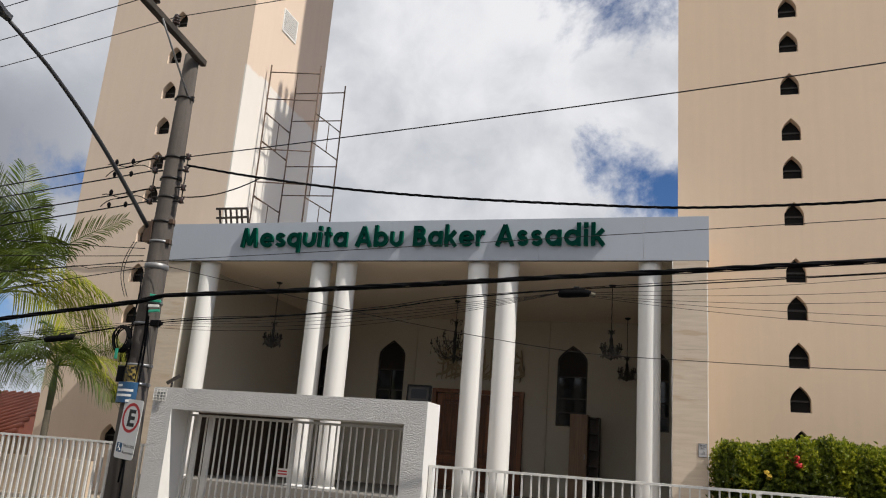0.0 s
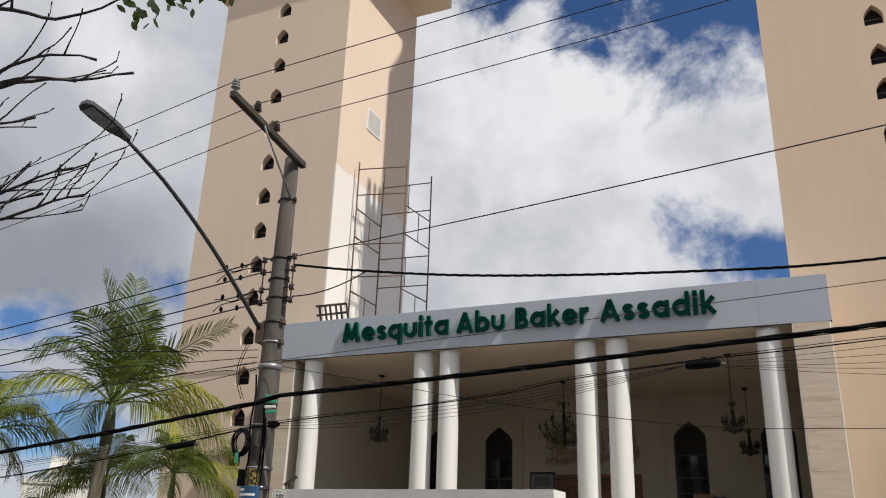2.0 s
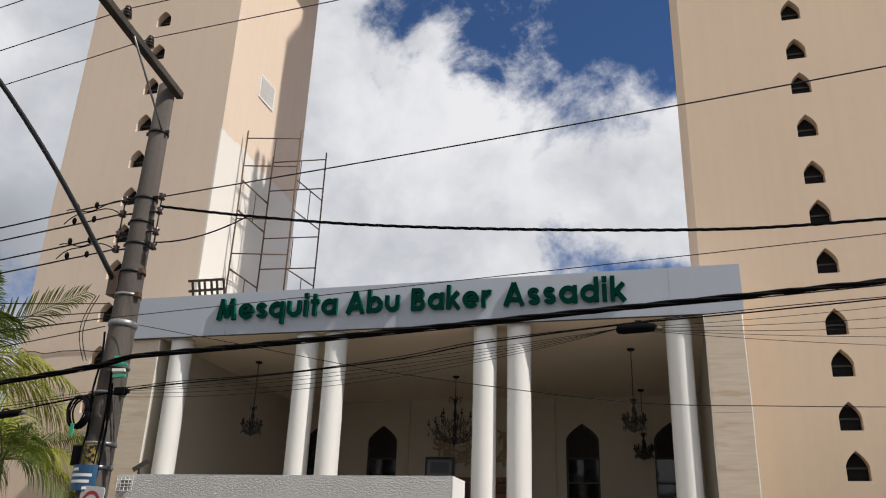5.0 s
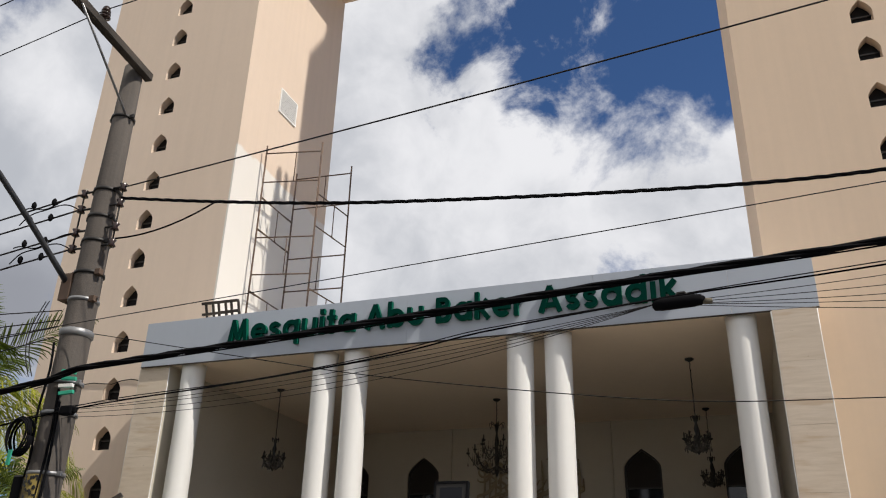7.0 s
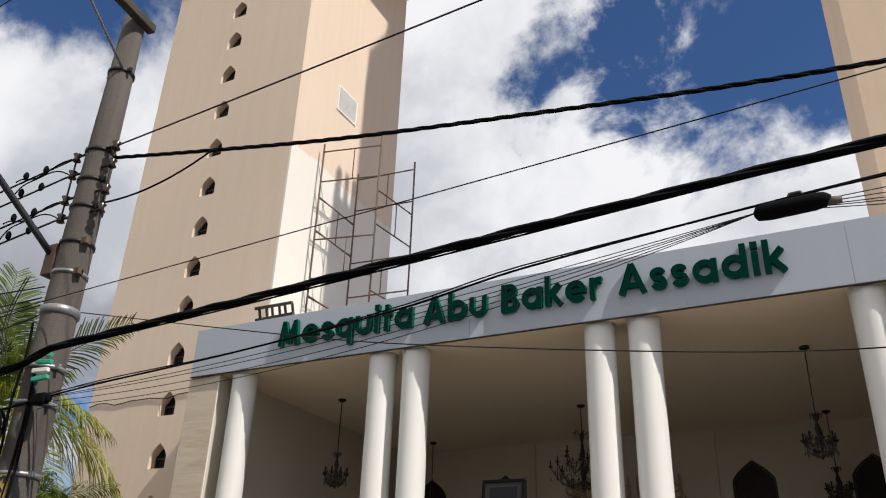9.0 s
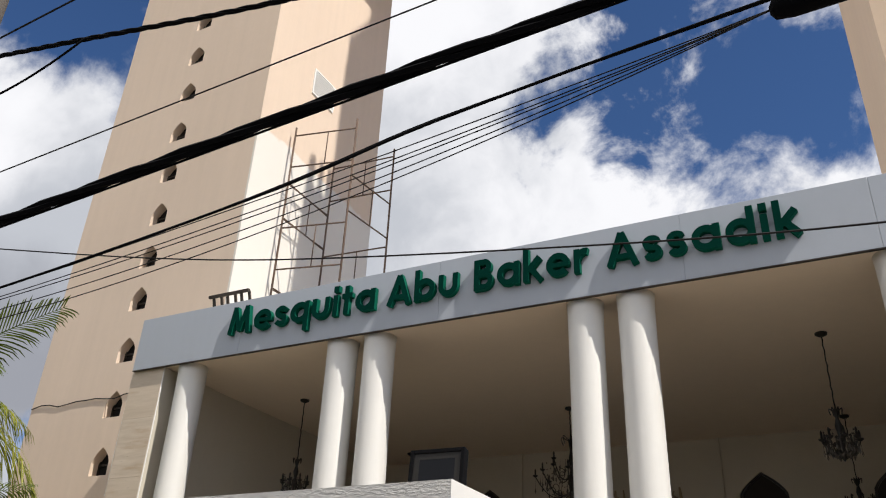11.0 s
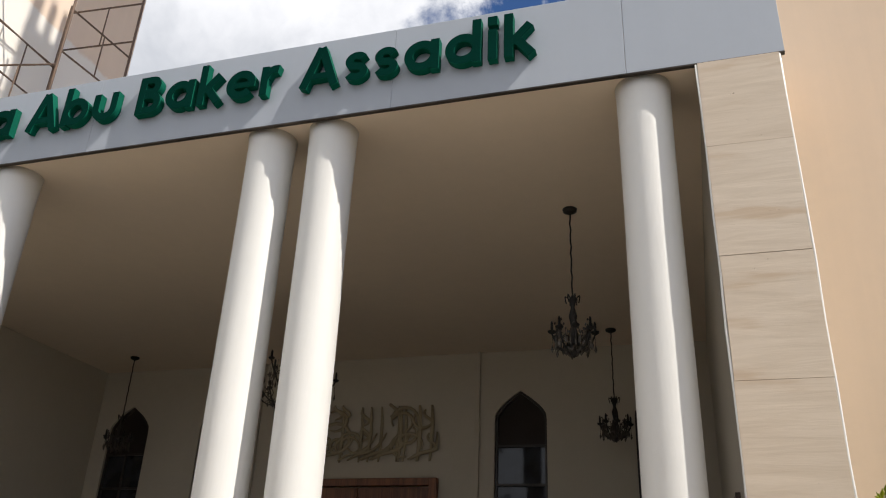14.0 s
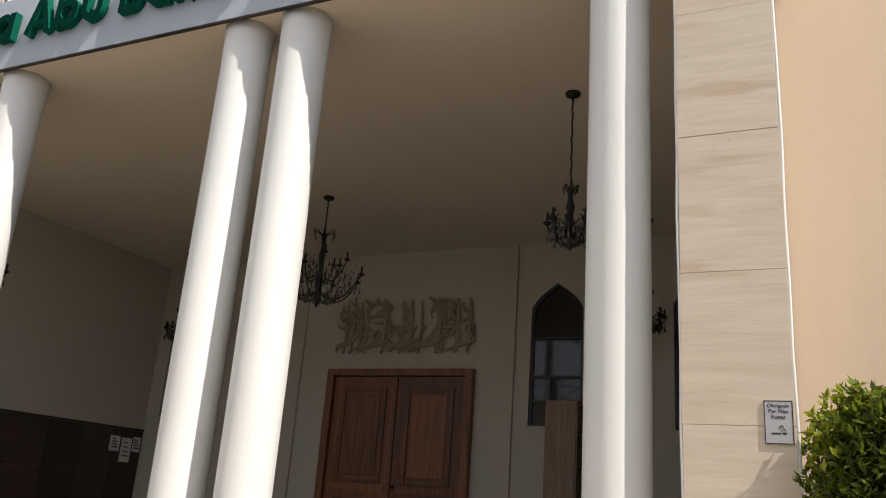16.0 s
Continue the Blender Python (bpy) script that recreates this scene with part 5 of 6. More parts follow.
for k, p in enumerate(INS):
    L = span((-32, p.y + 0.1, 5.4), p, 0.45)
    R = span(p, (32, p.y - 0.2, 12.2), 0.5, 30)
    cable(L + R[1:], 0.007, "thin bare high-voltage wire crossing the sky")
yl = PY - 0.06
for k, z in enumerate(LEVELS):
    cable(span((-32, yl, z - 2.1), (PX - 0.33, yl, z), 0.28), 0.011, "thin dark low-voltage wire tied to the pole rack")
    # slack loops beside the rack
    bm = bmesh.new()
    x0 = PX - 0.33
    tube(bm, [(x0 - 0.95 * u, yl - 0.05 * math.sin(math.pi * u), z - 0.09 * u + 0.13 * math.sin(math.pi * u) * (1 if k % 2 else -0.6) + 0.03 * math.sin(9 * u)) for u in [i / 14 for i in range(15)]], 0.008, 5)
    for q in (0.45, 0.8):
        lathe(bm, [(0.012, -0.05), (0.03, -0.02), (0.03, 0.02), (0.012, 0.05)], (x0 - 0.95 * q, yl - 0.02, z - 0.05), 8)
    solid("jumper_loop", bm, "cable", "slack black jumper loop with a connector", "cable", "", "jumper loops")
cable(span((PX + 0.3, yl, 6.2), (30, 12.4, 10.5), 0.45, 30), 0.009, "thin wire rising from the pole to the next one")
tw = smooth_path([(PX + 0.3, yl, 6.05), (-5.8, 12.75, 5.83), (-4.2, 12.88, 5.62), (-2.5, 13.05, 5.49), (-0.8, 13.3, 5.44), (0.75, 13.45, 5.40), (2.2, 13.55, 5.44), (3.4, 13.62, 5.51), (9.0, 14.0, 6.1), (20.0, 14.4, 7.6)], 7)
cable(tw, 0.011, "twisted black service cable drooping from the pole", "cable", 3, 0.55)
cable(span((PX + 0.3, yl, 5.5), (-5.6, 12.75, 5.8), 0.1, 12), 0.010, "short slack cable joining the twisted service cable", "cable")
# thick lashed bundle
bg = [Vector((-32, 12.35, 1.6))] + span((-14.0, 12.4, 2.91), (-7.3, 12.5, 3.72), 0.03, 14) + [Vector(p) for p in ((-6.8, 12.42, 3.80), (-4.5, 12.38, 3.90), (-2.3, 12.36, 4.02), (-0.7, 12.38, 4.12), (0.6, 12.4, 4.2), (3.2, 12.45, 4.37))] + span((3.2, 12.45, 4.37), (30, 12.6, 6.3), 0.1, 10)[1:]
cable(bg, 0.0185, "thick black lashed telecom cable bundle", "cable", 3, 1.6)
cable([p + Vector((0, 0.02, -0.024 - 0.008 * math.sin(p.x * 2.3))) for p in bg], 0.007, "black telecom cable hanging under the bundle", "cable")
md = [Vector(p) for p in ((-32, 12.5, 1.0), (-14.0, 12.55, 2.48), (-9.6, 12.55, 3.0), (-7.0, 12.6, 3.40), (-4.8, 12.58, 3.55), (-3.2, 12.56, 3.69), (-2.3, 12.55, 3.83), (-0.6, 12.55, 3.99), (0.6, 12.56, 4.06), (3.2, 12.6, 4.24), (30, 12.8, 6.0))]
md = smooth_path(md)
cable(md, 0.008, "black telecom cable strung along the street", "cable")
cable([p + Vector((0, 0.03, 0.03 + 0.012 * math.sin(1.7 * p.x))) for p in md], 0.005, "black telecom cable strung along the street", "cable")
rc = random.Random(11)
for z0, z1, y0, sag in ((3.44, 4.20, 12.6, 0.07), (3.42, 4.04, 12.64, 0.11), (3.40, 3.9, 12.6, 0.15), (3.38, 3.74, 12.65, 0.19), (3.34, 3.62, 12.68, 0.22)):
    cable([Vector((-32, y0, 0.9))] + span((PX + 0.25, y0, z0), (-0.72, 12.58, 3.95), sag, 20) + span((-0.72, 12.58, 3.95), (3.2, y0 + 0.05, z1), 0.03 + rc.uniform(-0.01, 0.04), 10)[1:] + [Vector((30, y0, z1 + 1.6))], 0.003, "thin grey drop wire fanning out below the telecom cable")
cable(span((-32, 12.5, 3.3), (-7.2, 12.55, 4.38), 0.1) + span((-7.2, 12.55, 4.38), (30, 12.4, 6.6), 0.12, 30)[1:], 0.005, "thin dark wire crossing in front of the fascia")
cable(smooth_path([(-7.2, 12.9, 4.38), (-5.2, 13.25, 4.02), (-3.8, 13.3, 3.74), (-1.8, 13.3, 3.42), (-0.5, 13.3, 3.26), (0.72, 13.3, 3.21), (3.2, 13.3, 3.17), (14, 13.5, 3.5)]), 0.005, "thin sagging drop wire along the pavement")
for z0, z1 in ((4.62, 5.19), (4.5, 4.66), (4.42, 4.0), (4.3, 3.4)):
    cable(span((-15.2, 12.7, z1), (PX - 0.2, 12.68, z0), 0.05), 0.007, "thin dark wire running from the pole")
bm = bmesh.new()
for k in range(2):
    tube(bm, [(PX - 0.28 - 0.15 * math.sin(math.pi * u) - 0.05 * k, 12.55, 4.7 - 0.9 * u) for u in [i / 10 for i in range(11)]], 0.006, 5)
solid("hanging_wire", bm, "wire", "loose thin wire looping beside the pole", "cable")

def closure(x0, x1, y, z0, z1, r, label):
    th = thing("splice_closure", label, "cable closure", ((x0 + x1) / 2, y, (z0 + z1) / 2), "cable closures")
    dx, dz = x1 - x0, z1 - z0
    bm = bmesh.new()
    pr = [(-0.5, 0.3), (-0.46, 0.8), (-0.3, 1.0), (0.28, 1.0), (0.42, 0.85), (0.5, 0.4)]
    tube(bm, [(dx * u, 0, dz * u) for u, _ in pr], [r * w for _, w in pr], 12)
    part("body", bm, "cable", th)
    bm = bmesh.new()
    tube(bm, [(-dx * 0.05, 0, r * 0.6), (0.0, 0, r * 1.5), (dx * 0.12, 0, r * 1.55), (dx * 0.2, 0, r * 0.7)], r * 0.28, 7)
    part("hanger", bm, "iron", th)
    bm = bmesh.new()
    tube(bm, [(dx * 0.44, 0, dz * 0.44 - r * 0.25), (dx * 0.62, 0.01, dz * 0.6 - r * 0.35)], [r * 0.5, r * 0.42], 10)
    part("end_cap", bm, "palm_trunk", th, "dusty brown end cap")
closure(-0.76, -0.32, 12.57, 3.93, 3.95, 0.055, "black cable splice closure hanging on the telecom cable")
closure(-8.97, -8.37, 12.5, 3.06, 3.13, 0.05, "long black cable splice closure hanging on the cable")

# ---- planting ----
def palm(x, y, z, trunk_r, crown_z, length, seed, lean=0.0, turn=0, pale=(), rise=1.0):
    rng = random.Random(seed)
    th = thing("palm_tree", "feathery green palm with drooping fronds behind the fence" if crown_z > 4 else "young feathery green palm behind the white fence", "palm tree", (x, y, z), "palms behind the fence")
    top = Vector((lean, 0, crown_z - z))
    bm = bmesh.new()
    n = 22
    tube(bm, [Vector((lean * (k / n) ** 2, 0, (crown_z - z - 0.9) * k / n)) for k in range(n + 1)], [trunk_r * (1.25 - 0.35 * k / n) * (1.05 if k % 2 else 0.97) for k in range(n + 1)], 14)
    part("trunk", bm, "palm_trunk", th)
    bm = bmesh.new()
    tube(bm, [Vector((lean * 0.9, 0, crown_z - z - 0.95)), Vector((lean * 0.95, 0, crown_z - z - 0.5)), top + Vector((0, 0, 0.1))], [trunk_r * 0.95, trunk_r * 1.05, trunk_r * 0.5], 14)
    part("crownshaft", bm, "crownshaft", th)
    # each frond: tip and bend as (across, up, towards the street), drooping leaflets in two ranks
    rot = Matrix.Rotation(radians(turn), 3, "Z")
    ax, ay = Vector((0.69, 0.72, 0)), Vector((0.72, -0.69, 0))
    for f, (tu, tw, tv, cu, cw) in enumerate(FRONDS):
        tw, cw = (tw * rise if tw > 0 else tw), cw * (0.4 + 0.6 * rise)
        bm = bmesh.new()
        k = length * rng.uniform(0.93, 1.07)
        tip = rot @ (ax * tu + ay * tv + Vector((0, 0, tw))) * k
        mid = rot @ (ax * cu + ay * tv * 0.45 + Vector((0, 0, cw))) * k
        n = 20
        pts = [top + mid * (2 * u * (1 - u)) + tip * u * u for u in [q / n for q in range(n + 1)]]
        L = sum((pts[q + 1] - pts[q]).length for q in range(n))
        tube(bm, pts, [0.03 * length * (1 - 0.88 * q / n) for q in range(n + 1)], 5)
        roll = radians(24 if f == 4 else rng.uniform(-30, 30))
        hang = 0.2 + 0.85 * max(0.0, min(1.0, (2.9 - tw) / 3.2))
        m = int(15 * L / length ** 0.5) + 8
        for q in range(3, m):
            u = 0.10 + 0.90 * q / m
            i = min(int(u * n), n - 1)
            o = pts[i].lerp(pts[i + 1], u * n - i)
            t = (pts[i + 1] - pts[i]).normalized()
            sd = t.cross(Vector((0, 0, 1)))
            sd = sd.normalized() if sd.length > 0.05 else ax.copy()
            nm = sd.cross(t).normalized()
            sd, nm = sd * math.cos(roll) + nm * math.sin(roll), nm * math.cos(roll) - sd * math.sin(roll)
            ll = length * (0.98 * math.sin(math.pi * min(1, 0.25 + 0.68 * u)) + 0.1) * rng.uniform(0.88, 1.08)
            for sgn in (-1, 1):
                dr = (sd * sgn * 0.8 + t * (0.45 + 0.35 * u) + nm * rng.uniform(0.05, 0.35)).normalized()
                w = t * 0.019 * length ** 0.5
                m1 = o + dr * ll * 0.45 + Vector((0, 0, -0.10 * hang * ll))
                m2 = o + dr * ll * 0.78 + Vector((0, 0, -0.34 * hang * ll))
                e = o + dr * ll * 0.98 + Vector((0, 0, -0.72 * hang * ll * rng.uniform(0.8, 1.25)))
                v = [bm.verts.new(c) for c in (o - w * 0.5, m1 - w, m2 - w * 0.7, e, m2 + w * 0.7, m1 + w, o + w * 0.5)]
                bm.faces.new((v[0], v[1], v[5], v[6]))
                bm.faces.new((v[1], v[2], v[4], v[5]))
                bm.faces.new((v[2], v[3], v[4]))
        part("frond", bm, "palm_pale" if f in pale else "palm", th, recalc=False)
    return th


FRONDS = [(-0.75, 3.35, -0.3, -0.25, 2.2), (0.05, 3.25, -0.9, 0.2, 1.9), (0.85, 1.2, 0.9, 0.5, 2.2), (-1.85, 0.9, 0.5, -0.9, 2.2), (2.55, 2.35, 0.2, 0.8, 1.2),
          (-2.7, -0.3, 0.6, -1.2, 1.25), (3.15, -1.4, 0.3, 1.9, 1.15), (2.4, 0.0, 1.2, 1.0, 1.2), (-1.6, 1.5, -1.5, -0.6, 1.4), (1.3, 1.7, -1.6, 0.5, 1.6),
          (0.3, -0.3, 2.2, 0.1, 1.2), (-0.7, -0.9, 1.0, -0.7, 0.3), (2.0, -1.3, 1.4, 1.3, 0.5), (-0.9, 2.0, 0.9, -0.4, 1.8), (0.5, 2.4, 0.5, 0.2, 1.6), (0.6, 0.7, 1.8, 0.3, 1.4)]
palm(-14.6, 16.5, 0.2, 0.14, 4.62, 1.0, 4, 0.15, 0, (5, 6, 7, 12))
palm(-18.9, 16.6, 0.2, 0.12, 4.05, 0.95, 9, 0.0, 165, (3, 6, 7), 0.42)
palm(-12.3, 16.5, 0.2, 0.07, 3.05, 0.55, 21, 0.0, 20, (6, 7), 0.5)
palm(-15.4, 17.6, 0.2, 0.07, 3.0, 0.62, 27, 0.0, 215, (), 0.5)
palm(-27.2, 16.8, 0.2, 0.14, 5.2, 0.95, 33, 0.0, 75, (5,))


def shrub(x, y, w, dpt, h, seed, flowers):
    rng = np.random.default_rng(seed)
    th = thing("shrub", "dense glossy green hedge shrub with " + flowers + " flowers by the tower", "shrub", (x, y, 0.2), "hedge by the tower")
    bm = bmesh.new()
    r2 = random.Random(seed)
    for k in range(7):
        a = r2.uniform(0, 6.28)
        tube(bm, [(0.1 * math.cos(a), 0.1 * math.sin(a), 0), (0.25 * w * math.cos(a), 0.25 * dpt * math.sin(a), h * 0.5), (0.36 * w * math.cos(a + 0.3), 0.36 * dpt * math.sin(a + 0.3), h * 0.88)], [0.03, 0.02, 0.008], 6)
    part("stems", bm, "bark", th)
    # rosettes of eight leaves on a bumpy, flat-topped body
    each, m = 8, 7200
    n = each * m
    u = rng.uniform(-1, 1, (m, 3))
    u[:, 1] = rng.uniform(-1, 0.45, m)
    u[:, 2] = rng.uniform(-0.05, 1.0, m)
    ln = np.maximum(np.abs(u[:, 0]) ** 8 + np.abs(u[:, 1]) ** 5 + np.clip(u[:, 2], 0, 1) ** 6, 1e-3) ** 0.17
    shell = u / ln[:, None]
    bumps = rng.uniform((-1, -1, 0), (1, 0.4, 1), (26, 3))
    lump = sum(g * np.exp(-((shell - c) ** 2).sum(1) / 0.05) for c, g in zip(bumps, rng.uniform(-0.13, 0.10, 26)))
    depth = 0.22 * rng.random(m) ** 2.0 - 0.05 * (rng.random(m) < 0.03)
    body = shell * (1 + lump - depth)[:, None]
    nrm = shell / np.linalg.norm(shell, axis=1)[:, None]
    axis = nrm + np.array([0, 0, 0.5]) + rng.normal(0, 0.25, (m, 3))
    axis /= np.linalg.norm(axis, axis=1)[:, None]
    p = np.repeat(body * np.array([w / 2, dpt / 2, h]), each, 0) + rng.normal(0, 0.012, (n, 3))
    p[:, 2] = np.clip(p[:, 2], 0.1, None)
    d = np.repeat(axis, each, 0) * 0.75 + rng.normal(0, 0.62, (n, 3))
    d /= np.linalg.norm(d, axis=1)[:, None]
    s = np.cross(d, np.repeat(axis, each, 0) + rng.normal(0, 0.3, (n, 3)))
    s /= np.linalg.norm(s, axis=1)[:, None]
    size = rng.uniform(0.045, 0.085, n)
    # large old leaves fill the inside
    inside = np.repeat(np.arange(m) < 900, each)
    p[inside] *= rng.uniform(0.45, 0.8, inside.sum())[:, None]
    size[inside] = rng.uniform(0.12, 0.2, inside.sum())
    size = size[:, None]
    b = np.cross(s, d)
    verts = np.stack([p, p + d * size * 0.5 + s * size * 0.22, p + d * size - b * size * 0.12, p + d * size * 0.5 - s * size * 0.22, p + d * size * 0.5 - b * size * 0.08], 1).reshape(-1, 3)
    i = np.arange(n) * 5
    faces = np.concatenate([np.stack([i, i + 1, i + 4], 1), np.stack([i + 1, i + 2, i + 4], 1), np.stack([i + 2, i + 3, i + 4], 1), np.stack([i + 3, i, i + 4], 1)])
    # young shoots in tufts along the top and the upper front
    tuft = np.array([math.sin(7.3 * (a + x)) + math.sin(11.1 * (a + x) + 2.0 * b) + 0.8 * math.sin(17 * (a + b)) for a, b, c in p])
    young = (~inside) & (p[:, 2] > h * (0.83 - 0.14 * tuft)) & (rng.random(n) < 0.8)
    for name, pick, mat in (("foliage", ~young, "shrub"), ("new_growth", young, "shoot")):
        me = bpy.data.meshes.new(name)
        used = np.concatenate([pick] * 4)
        rows = np.flatnonzero(pick)
        at = np.zeros(n, int)
        at[rows] = np.arange(len(rows)) * 5
        fc = faces[used]
        own = fc[:, 2] // 5
        me.from_pydata(verts.reshape(n, 5, 3)[rows].reshape(-1, 3).tolist(), [], (fc - own[:, None] * 5 + at[own][:, None]).tolist())
        me.materials.append(M[mat])
        ob = new(name, me)
        ob.parent = th
    for k in range(7):
        a = r2.uniform(-2.7, -1.9) if flowers == "red" else r2.uniform(-2.9, -0.5)
        c = Vector((0.5 * w * math.cos(a) * 0.95, 0.5 * dpt * math.sin(a) * 1.02, h * (r2.uniform(0.80, 0.95) if flowers == "red" else r2.uniform(0.5, 0.78))))
        bm = bmesh.new()
        for q in range(34):
            v = Vector((r2.gauss(0, 1), r2.gauss(0, 1), r2.gauss(0, 1))).normalized()
            o = c + v * 0.045 * r2.uniform(0.4, 1.1)
            e1 = v.orthogonal().normalized() * 0.012
            e2 = v.cross(e1).normalized() * 0.016
            f = [bm.verts.new(o + e1 * i1 + e2 * i2 + v * 0.01 * (abs(i1))) for i1, i2 in ((-1, -1), (1, -1), (1, 1), (-1, 1))]
            bm.faces.new(f)
        part("flower_cluster", bm, ("red_flower" if flowers == "red" else "yellow_flower"), th, recalc=False)
    return th


for k, (sx, sw, sh, fl) in enumerate(((2.10, 1.46, 2.24, "yellow"), (3.2, 1.75, 2.36, "red"), (4.5, 1.75, 2.24, "yellow"), (5.75, 1.75, 2.26, "yellow"), (7.0, 1.75, 2.2, "yellow"))):
    shrub(sx, 19.9, sw, 1.5, sh, 30 + k, fl)

# bare tree on the near pavement
def bare_tree():
    rng = random.Random(17)
    th = thing("bare_tree", "leafless grey tree with knobbly twigs reaching over the street", "tree", (-8.2, 1.2, 0.14))
    def rel(p):
        return Vector(p) - Vector((-8.2, 1.2, 0.14))
    bm = bmesh.new()
    tube(bm, [Vector((0, 0, 0)), Vector((0.05, 0.05, 0.8)), Vector((0.2, 0.3, 1.9)), Vector((0.5, 0.7, 2.7))], [0.2, 0.16, 0.14, 0.12], 14)
    part("trunk", bm, "bark", th)
    limbs = [((-4.57, 5.0, 4.45), (-3.05, 5.0, 4.44)), ((-4.3, 5.02, 4.40), (-2.83, 5.0, 4.34)), ((-4.5, 4.98, 4.42), (-3.2, 5.0, 4.12)), ((-5.08, 5.0, 4.27), (-3.82, 5.0, 4.06)), ((-4.9, 5.04, 4.2), (-3.42, 5.0, 3.97)),
             ((-4.74, 5.0, 3.41), (-3.02, 5.0, 3.52)), ((-4.68, 5.05, 3.26), (-2.9, 5.0, 3.40)), ((-4.72, 4.95, 3.36), (-3.35, 5.0, 3.52)), ((-4.4, 5.0, 3.14), (-3.75, 5.0, 3.50)), ((-4.3, 4.6, 4.85), (-2.7, 5.0, 4.72))]
    tips = []
    for mid, tip in limbs:
        bm = bmesh.new()
        def grow(p, d, length, r, depth, goal=None):
            n = max(4, int(length / 0.12))
            pts, q, dd = [p.copy()], p.copy(), d.normalized()
            for k in range(n):
                dd = (dd + Vector((rng.gauss(0, 0.10), rng.gauss(0, 0.10), rng.gauss(0, 0.10) + (0.0 if goal else 0.03)))).normalized()
                if goal and k < n - 1:
                    dd = (dd * 0.75 + (goal - q).normalized() * 0.25).normalized()
                q = q + dd * length / n
                pts.append(q.copy())
                if depth < 3 and k > 1 and rng.random() < (0.36 if depth else (0.75 if goal and goal.z < 3.5 else 0.4)):
                    ax = Vector((rng.gauss(0.3, 0.4), rng.gauss(0, 0.5), rng.gauss(0.75, 0.4))).normalized()
                    grow(q, dd * 0.75 + ax * 0.7, length * rng.uniform(0.14, 0.30), r * 0.55 * (1 - 0.6 * k / n), depth + 1)
            rs = [max(0.0028, r * (1 - 0.72 * k / n)) * (1.25 if k % 3 == 0 and depth > 0 else 1.0) for k in range(n + 1)]
            rs[-1] = rs[-1] * 1.9
            tube(bm, pts, rs, 5)
        a, m, b = rel((-7.8, 1.9, 2.75)), rel(mid), rel(tip)
        pts = [a.lerp(m, u) + Vector((0, 0, 0.25 * math.sin(math.pi * u))) for u in [k / 8 for k in range(9)]]
        tube(bm, pts, [0.055 - 0.035 * k / 8 for k in range(9)], 9)
        grow(m, b - m, (b - m).length * 0.97, 0.019, 0, b)
        part("limb", bm, "bark", th, recalc=False)
        tips.append(b)
    # a few remaining dark leaves on the highest limb
    bm = bmesh.new()
    for k in range(46):
        c = tips[-1] + Vector((rng.uniform(-0.28, 0.55), rng.gauss(0, 0.1), rng.gauss(0.0, 0.05)))
        v = Vector((rng.gauss(0.4, 0.5), rng.gauss(0, 0.5), rng.gauss(-0.8, 0.3))).normalized()
        w = v.cross(Vector((rng.gauss(0, 0.4), 1, rng.gauss(0, 0.4)))).normalized()
        L = rng.uniform(0.07, 0.12)
        q = [bm.verts.new(p) for p in (c, c + v * L * 0.3 + w * L * 0.2, c + v * L * 0.65 + w * L * 0.22, c + v * L, c + v * L * 0.65 - w * L * 0.2, c + v * L * 0.3 - w * L * 0.2)]
        bm.faces.new(q)
    part("leaf_cluster", bm, "leaf", th, recalc=False)


bare_tree()

# ---- beyond the fence ----
house = thing("house", "low house with a red clay tile roof", "house", (-34, 27, -0.02), "", "")
bm = bmesh.new()
box(bm, -8, 14, -3.5, 5, 0, 1.5)
part("wall", bm, "far_ochre", house)
bm = bmesh.new()
v = [bm.verts.new(p) for p in ((-8.5, -4, 1.45), (14.5, -4, 1.45), (14.5, 5.5, 1.45), (-8.5, 5.5, 1.45), (-6, 0.7, 3.0), (11.5, 0.7, 3.0))]
for q in ((0, 1, 5, 4), (1, 2, 5), (2, 3, 4, 5), (3, 0, 4)):
    bm.faces.new([v[i] for i in q])
roof = part("roof", bm, "roof_tile", house)
bm = bmesh.new()
for k in range(60):
    x = -8.2 + 0.38 * k
    f = max(0.0, min(1.0, (x + 8.5) / 2.5, (14.5 - x) / 3.0))
    tube(bm, [(x, -4.02, 1.50), (x, -4.0 + 4.7 * f, 1.5 + 1.55 * f)], 0.09, 6)
tagged(part("tile_course", bm, "roof_tile", roof), "rounded red clay tiles", kind="stuff")
low = thing("low_wall", "pale pink low wall behind the fence", "wall", (-15.5, 18.6, 0.2), "", "structure")
bm = bmesh.new()
box(bm, -8, 2.8, 0, 0.2, 0, 0.85, 0.01)
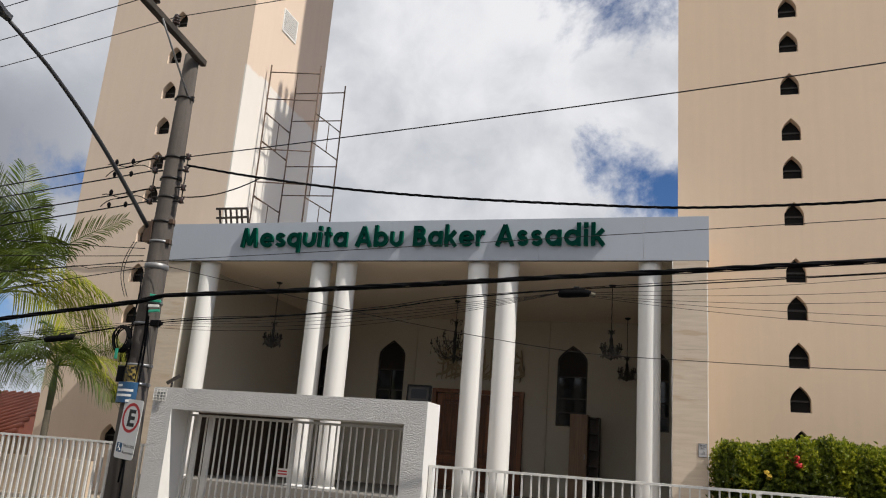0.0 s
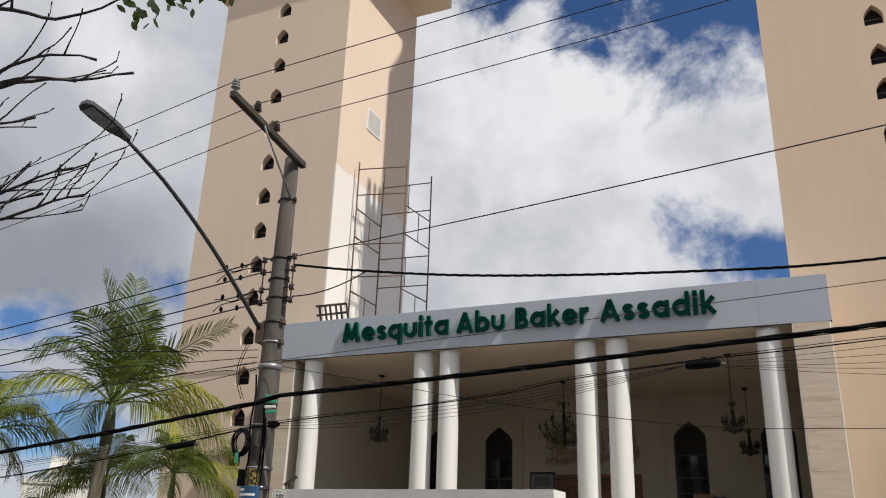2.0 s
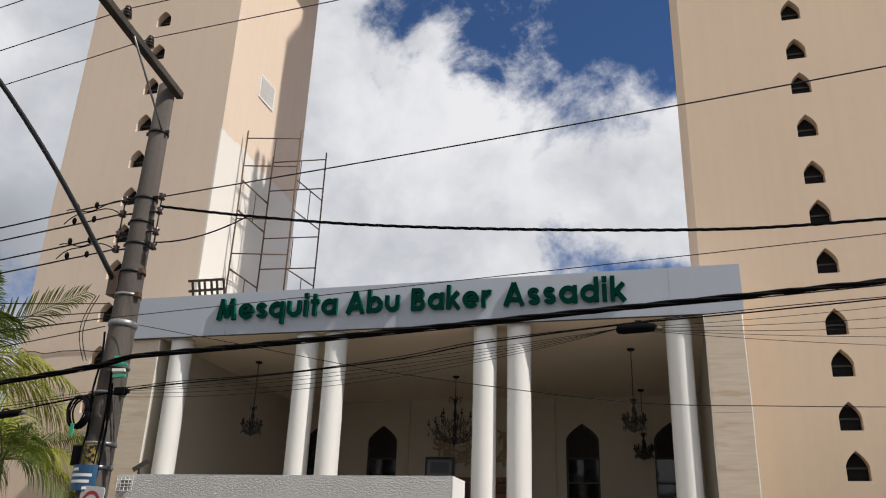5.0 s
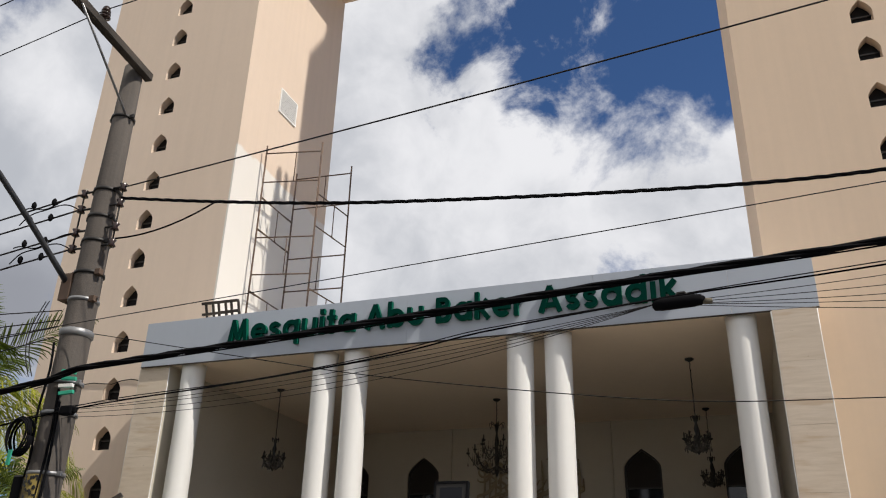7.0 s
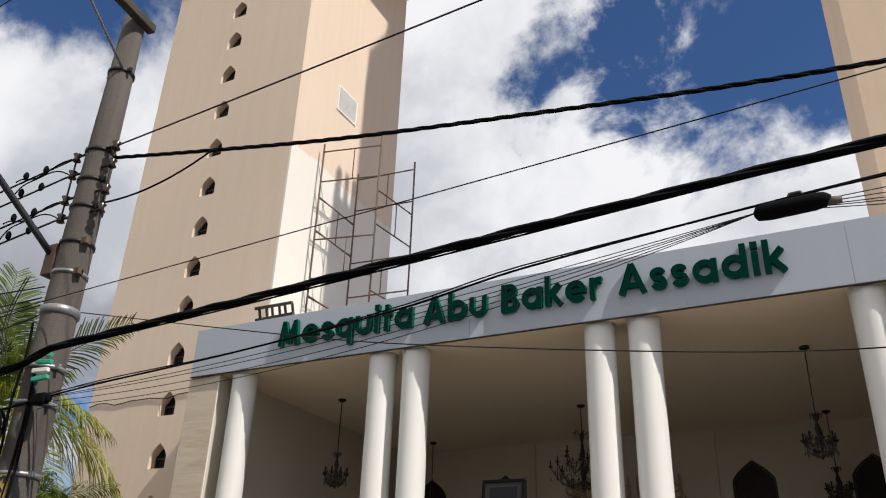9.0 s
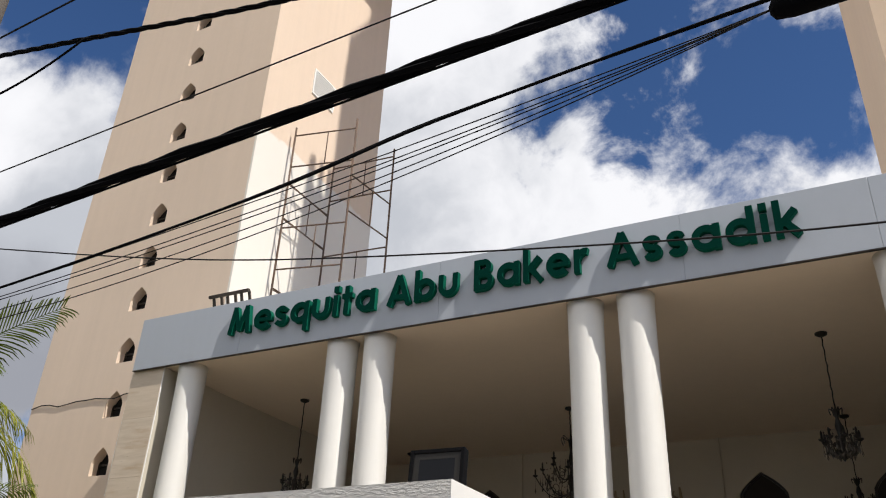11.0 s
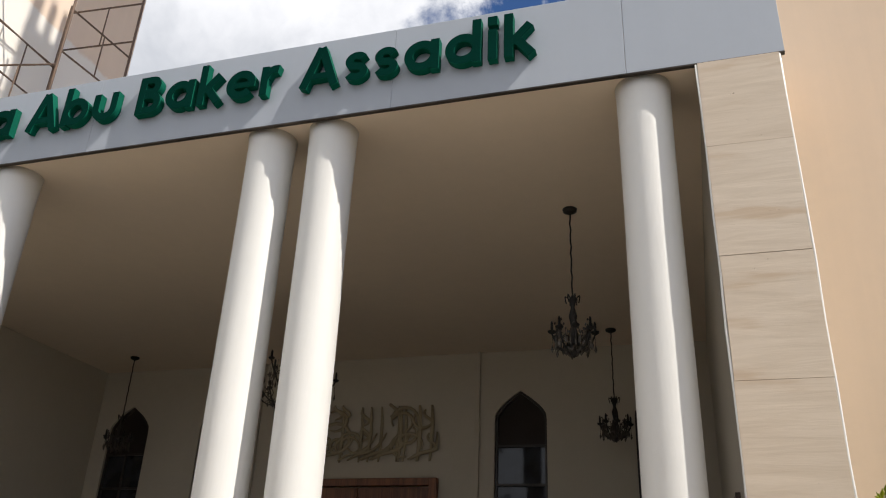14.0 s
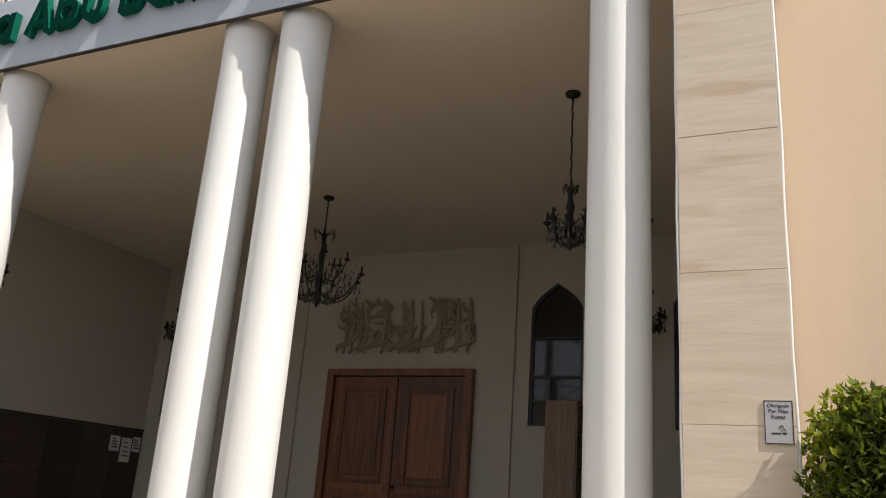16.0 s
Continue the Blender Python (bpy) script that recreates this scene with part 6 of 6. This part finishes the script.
part("body", bm, "tower_dark", low)


def block(x, y, w, dpt, h, mat, rows, cols, yaw, label, tank=False):
    th = thing("apartment_building", label, "building", (x, y, -2.0), "far apartment buildings")
    th.rotation_euler = (0, 0, radians(yaw))
    bm = bmesh.new()
    box(bm, -w / 2, w / 2, -dpt / 2, dpt / 2, 0, h, 0.05)
    part("wall", bm, mat, th)
    bm = bmesh.new()
    box(bm, -w / 2 - 0.2, w / 2 + 0.2, -dpt / 2 - 0.2, dpt / 2 + 0.2, h, h + 0.5)
    part("roof", bm, "far_wall", th)
    if tank:
        bm = bmesh.new()
        box(bm, -w * 0.2, w * 0.2, -dpt * 0.2, dpt * 0.2, h + 0.5, h + 3.2, 0.05)
        part("water_tank", bm, "far_wall", th)
    wb = bmesh.new()
    box(wb, -0.6, 0.6, 0, 0.12, -0.55, 0.55)
    me = to_mesh("window", wb, "glass")
    pb = bmesh.new()
    box(pb, -0.7, 0.7, -0.05, 0.12, -0.68, -0.56)
    sill = to_mesh("sill", pb, "far_wall")
    for r in range(rows):
        for c in range(cols):
            px, pz = -w / 2 + w * (c + 0.5) / cols, 1.8 + (h - 2) * r / rows
            o = piece("window", me, th, (px, -dpt / 2 - 0.06, pz))
            piece("sill", sill, o)
    return th


block(-87, 65.5, 5.5, 10, 9.4, "far_wall", 4, 2, 53, "distant pale apartment building with rows of small windows")
block(-90.5, 61, 3.4, 10, 9.7, "far_ochre", 4, 1, 53, "distant ochre apartment building with a plain wall")
block(-79, 73, 7.5, 9, 9.2, "far_wall", 4, 3, 47, "distant white apartment building with a rooftop tank", True)

# ---- unseen walls added behind the camera: they keep low sky off portico and panes ----
row = thing("wall_across", "plain unseen walls added across the street to block low sky", "wall", (0, -1.6, 0), "", "structure")
for x0, x1, h in ((-46, -19, 6.6), (-18.98, -3, 7.4), (-2.98, 12, 6.4), (12.02, 40, 7.2)):
    bm = bmesh.new()
    box(bm, x0, x1, -7.0, 0.0, 0.0, h, 0.02)
    part("front", bm, "far_ochre" if h > 7 else "far_wall", row)
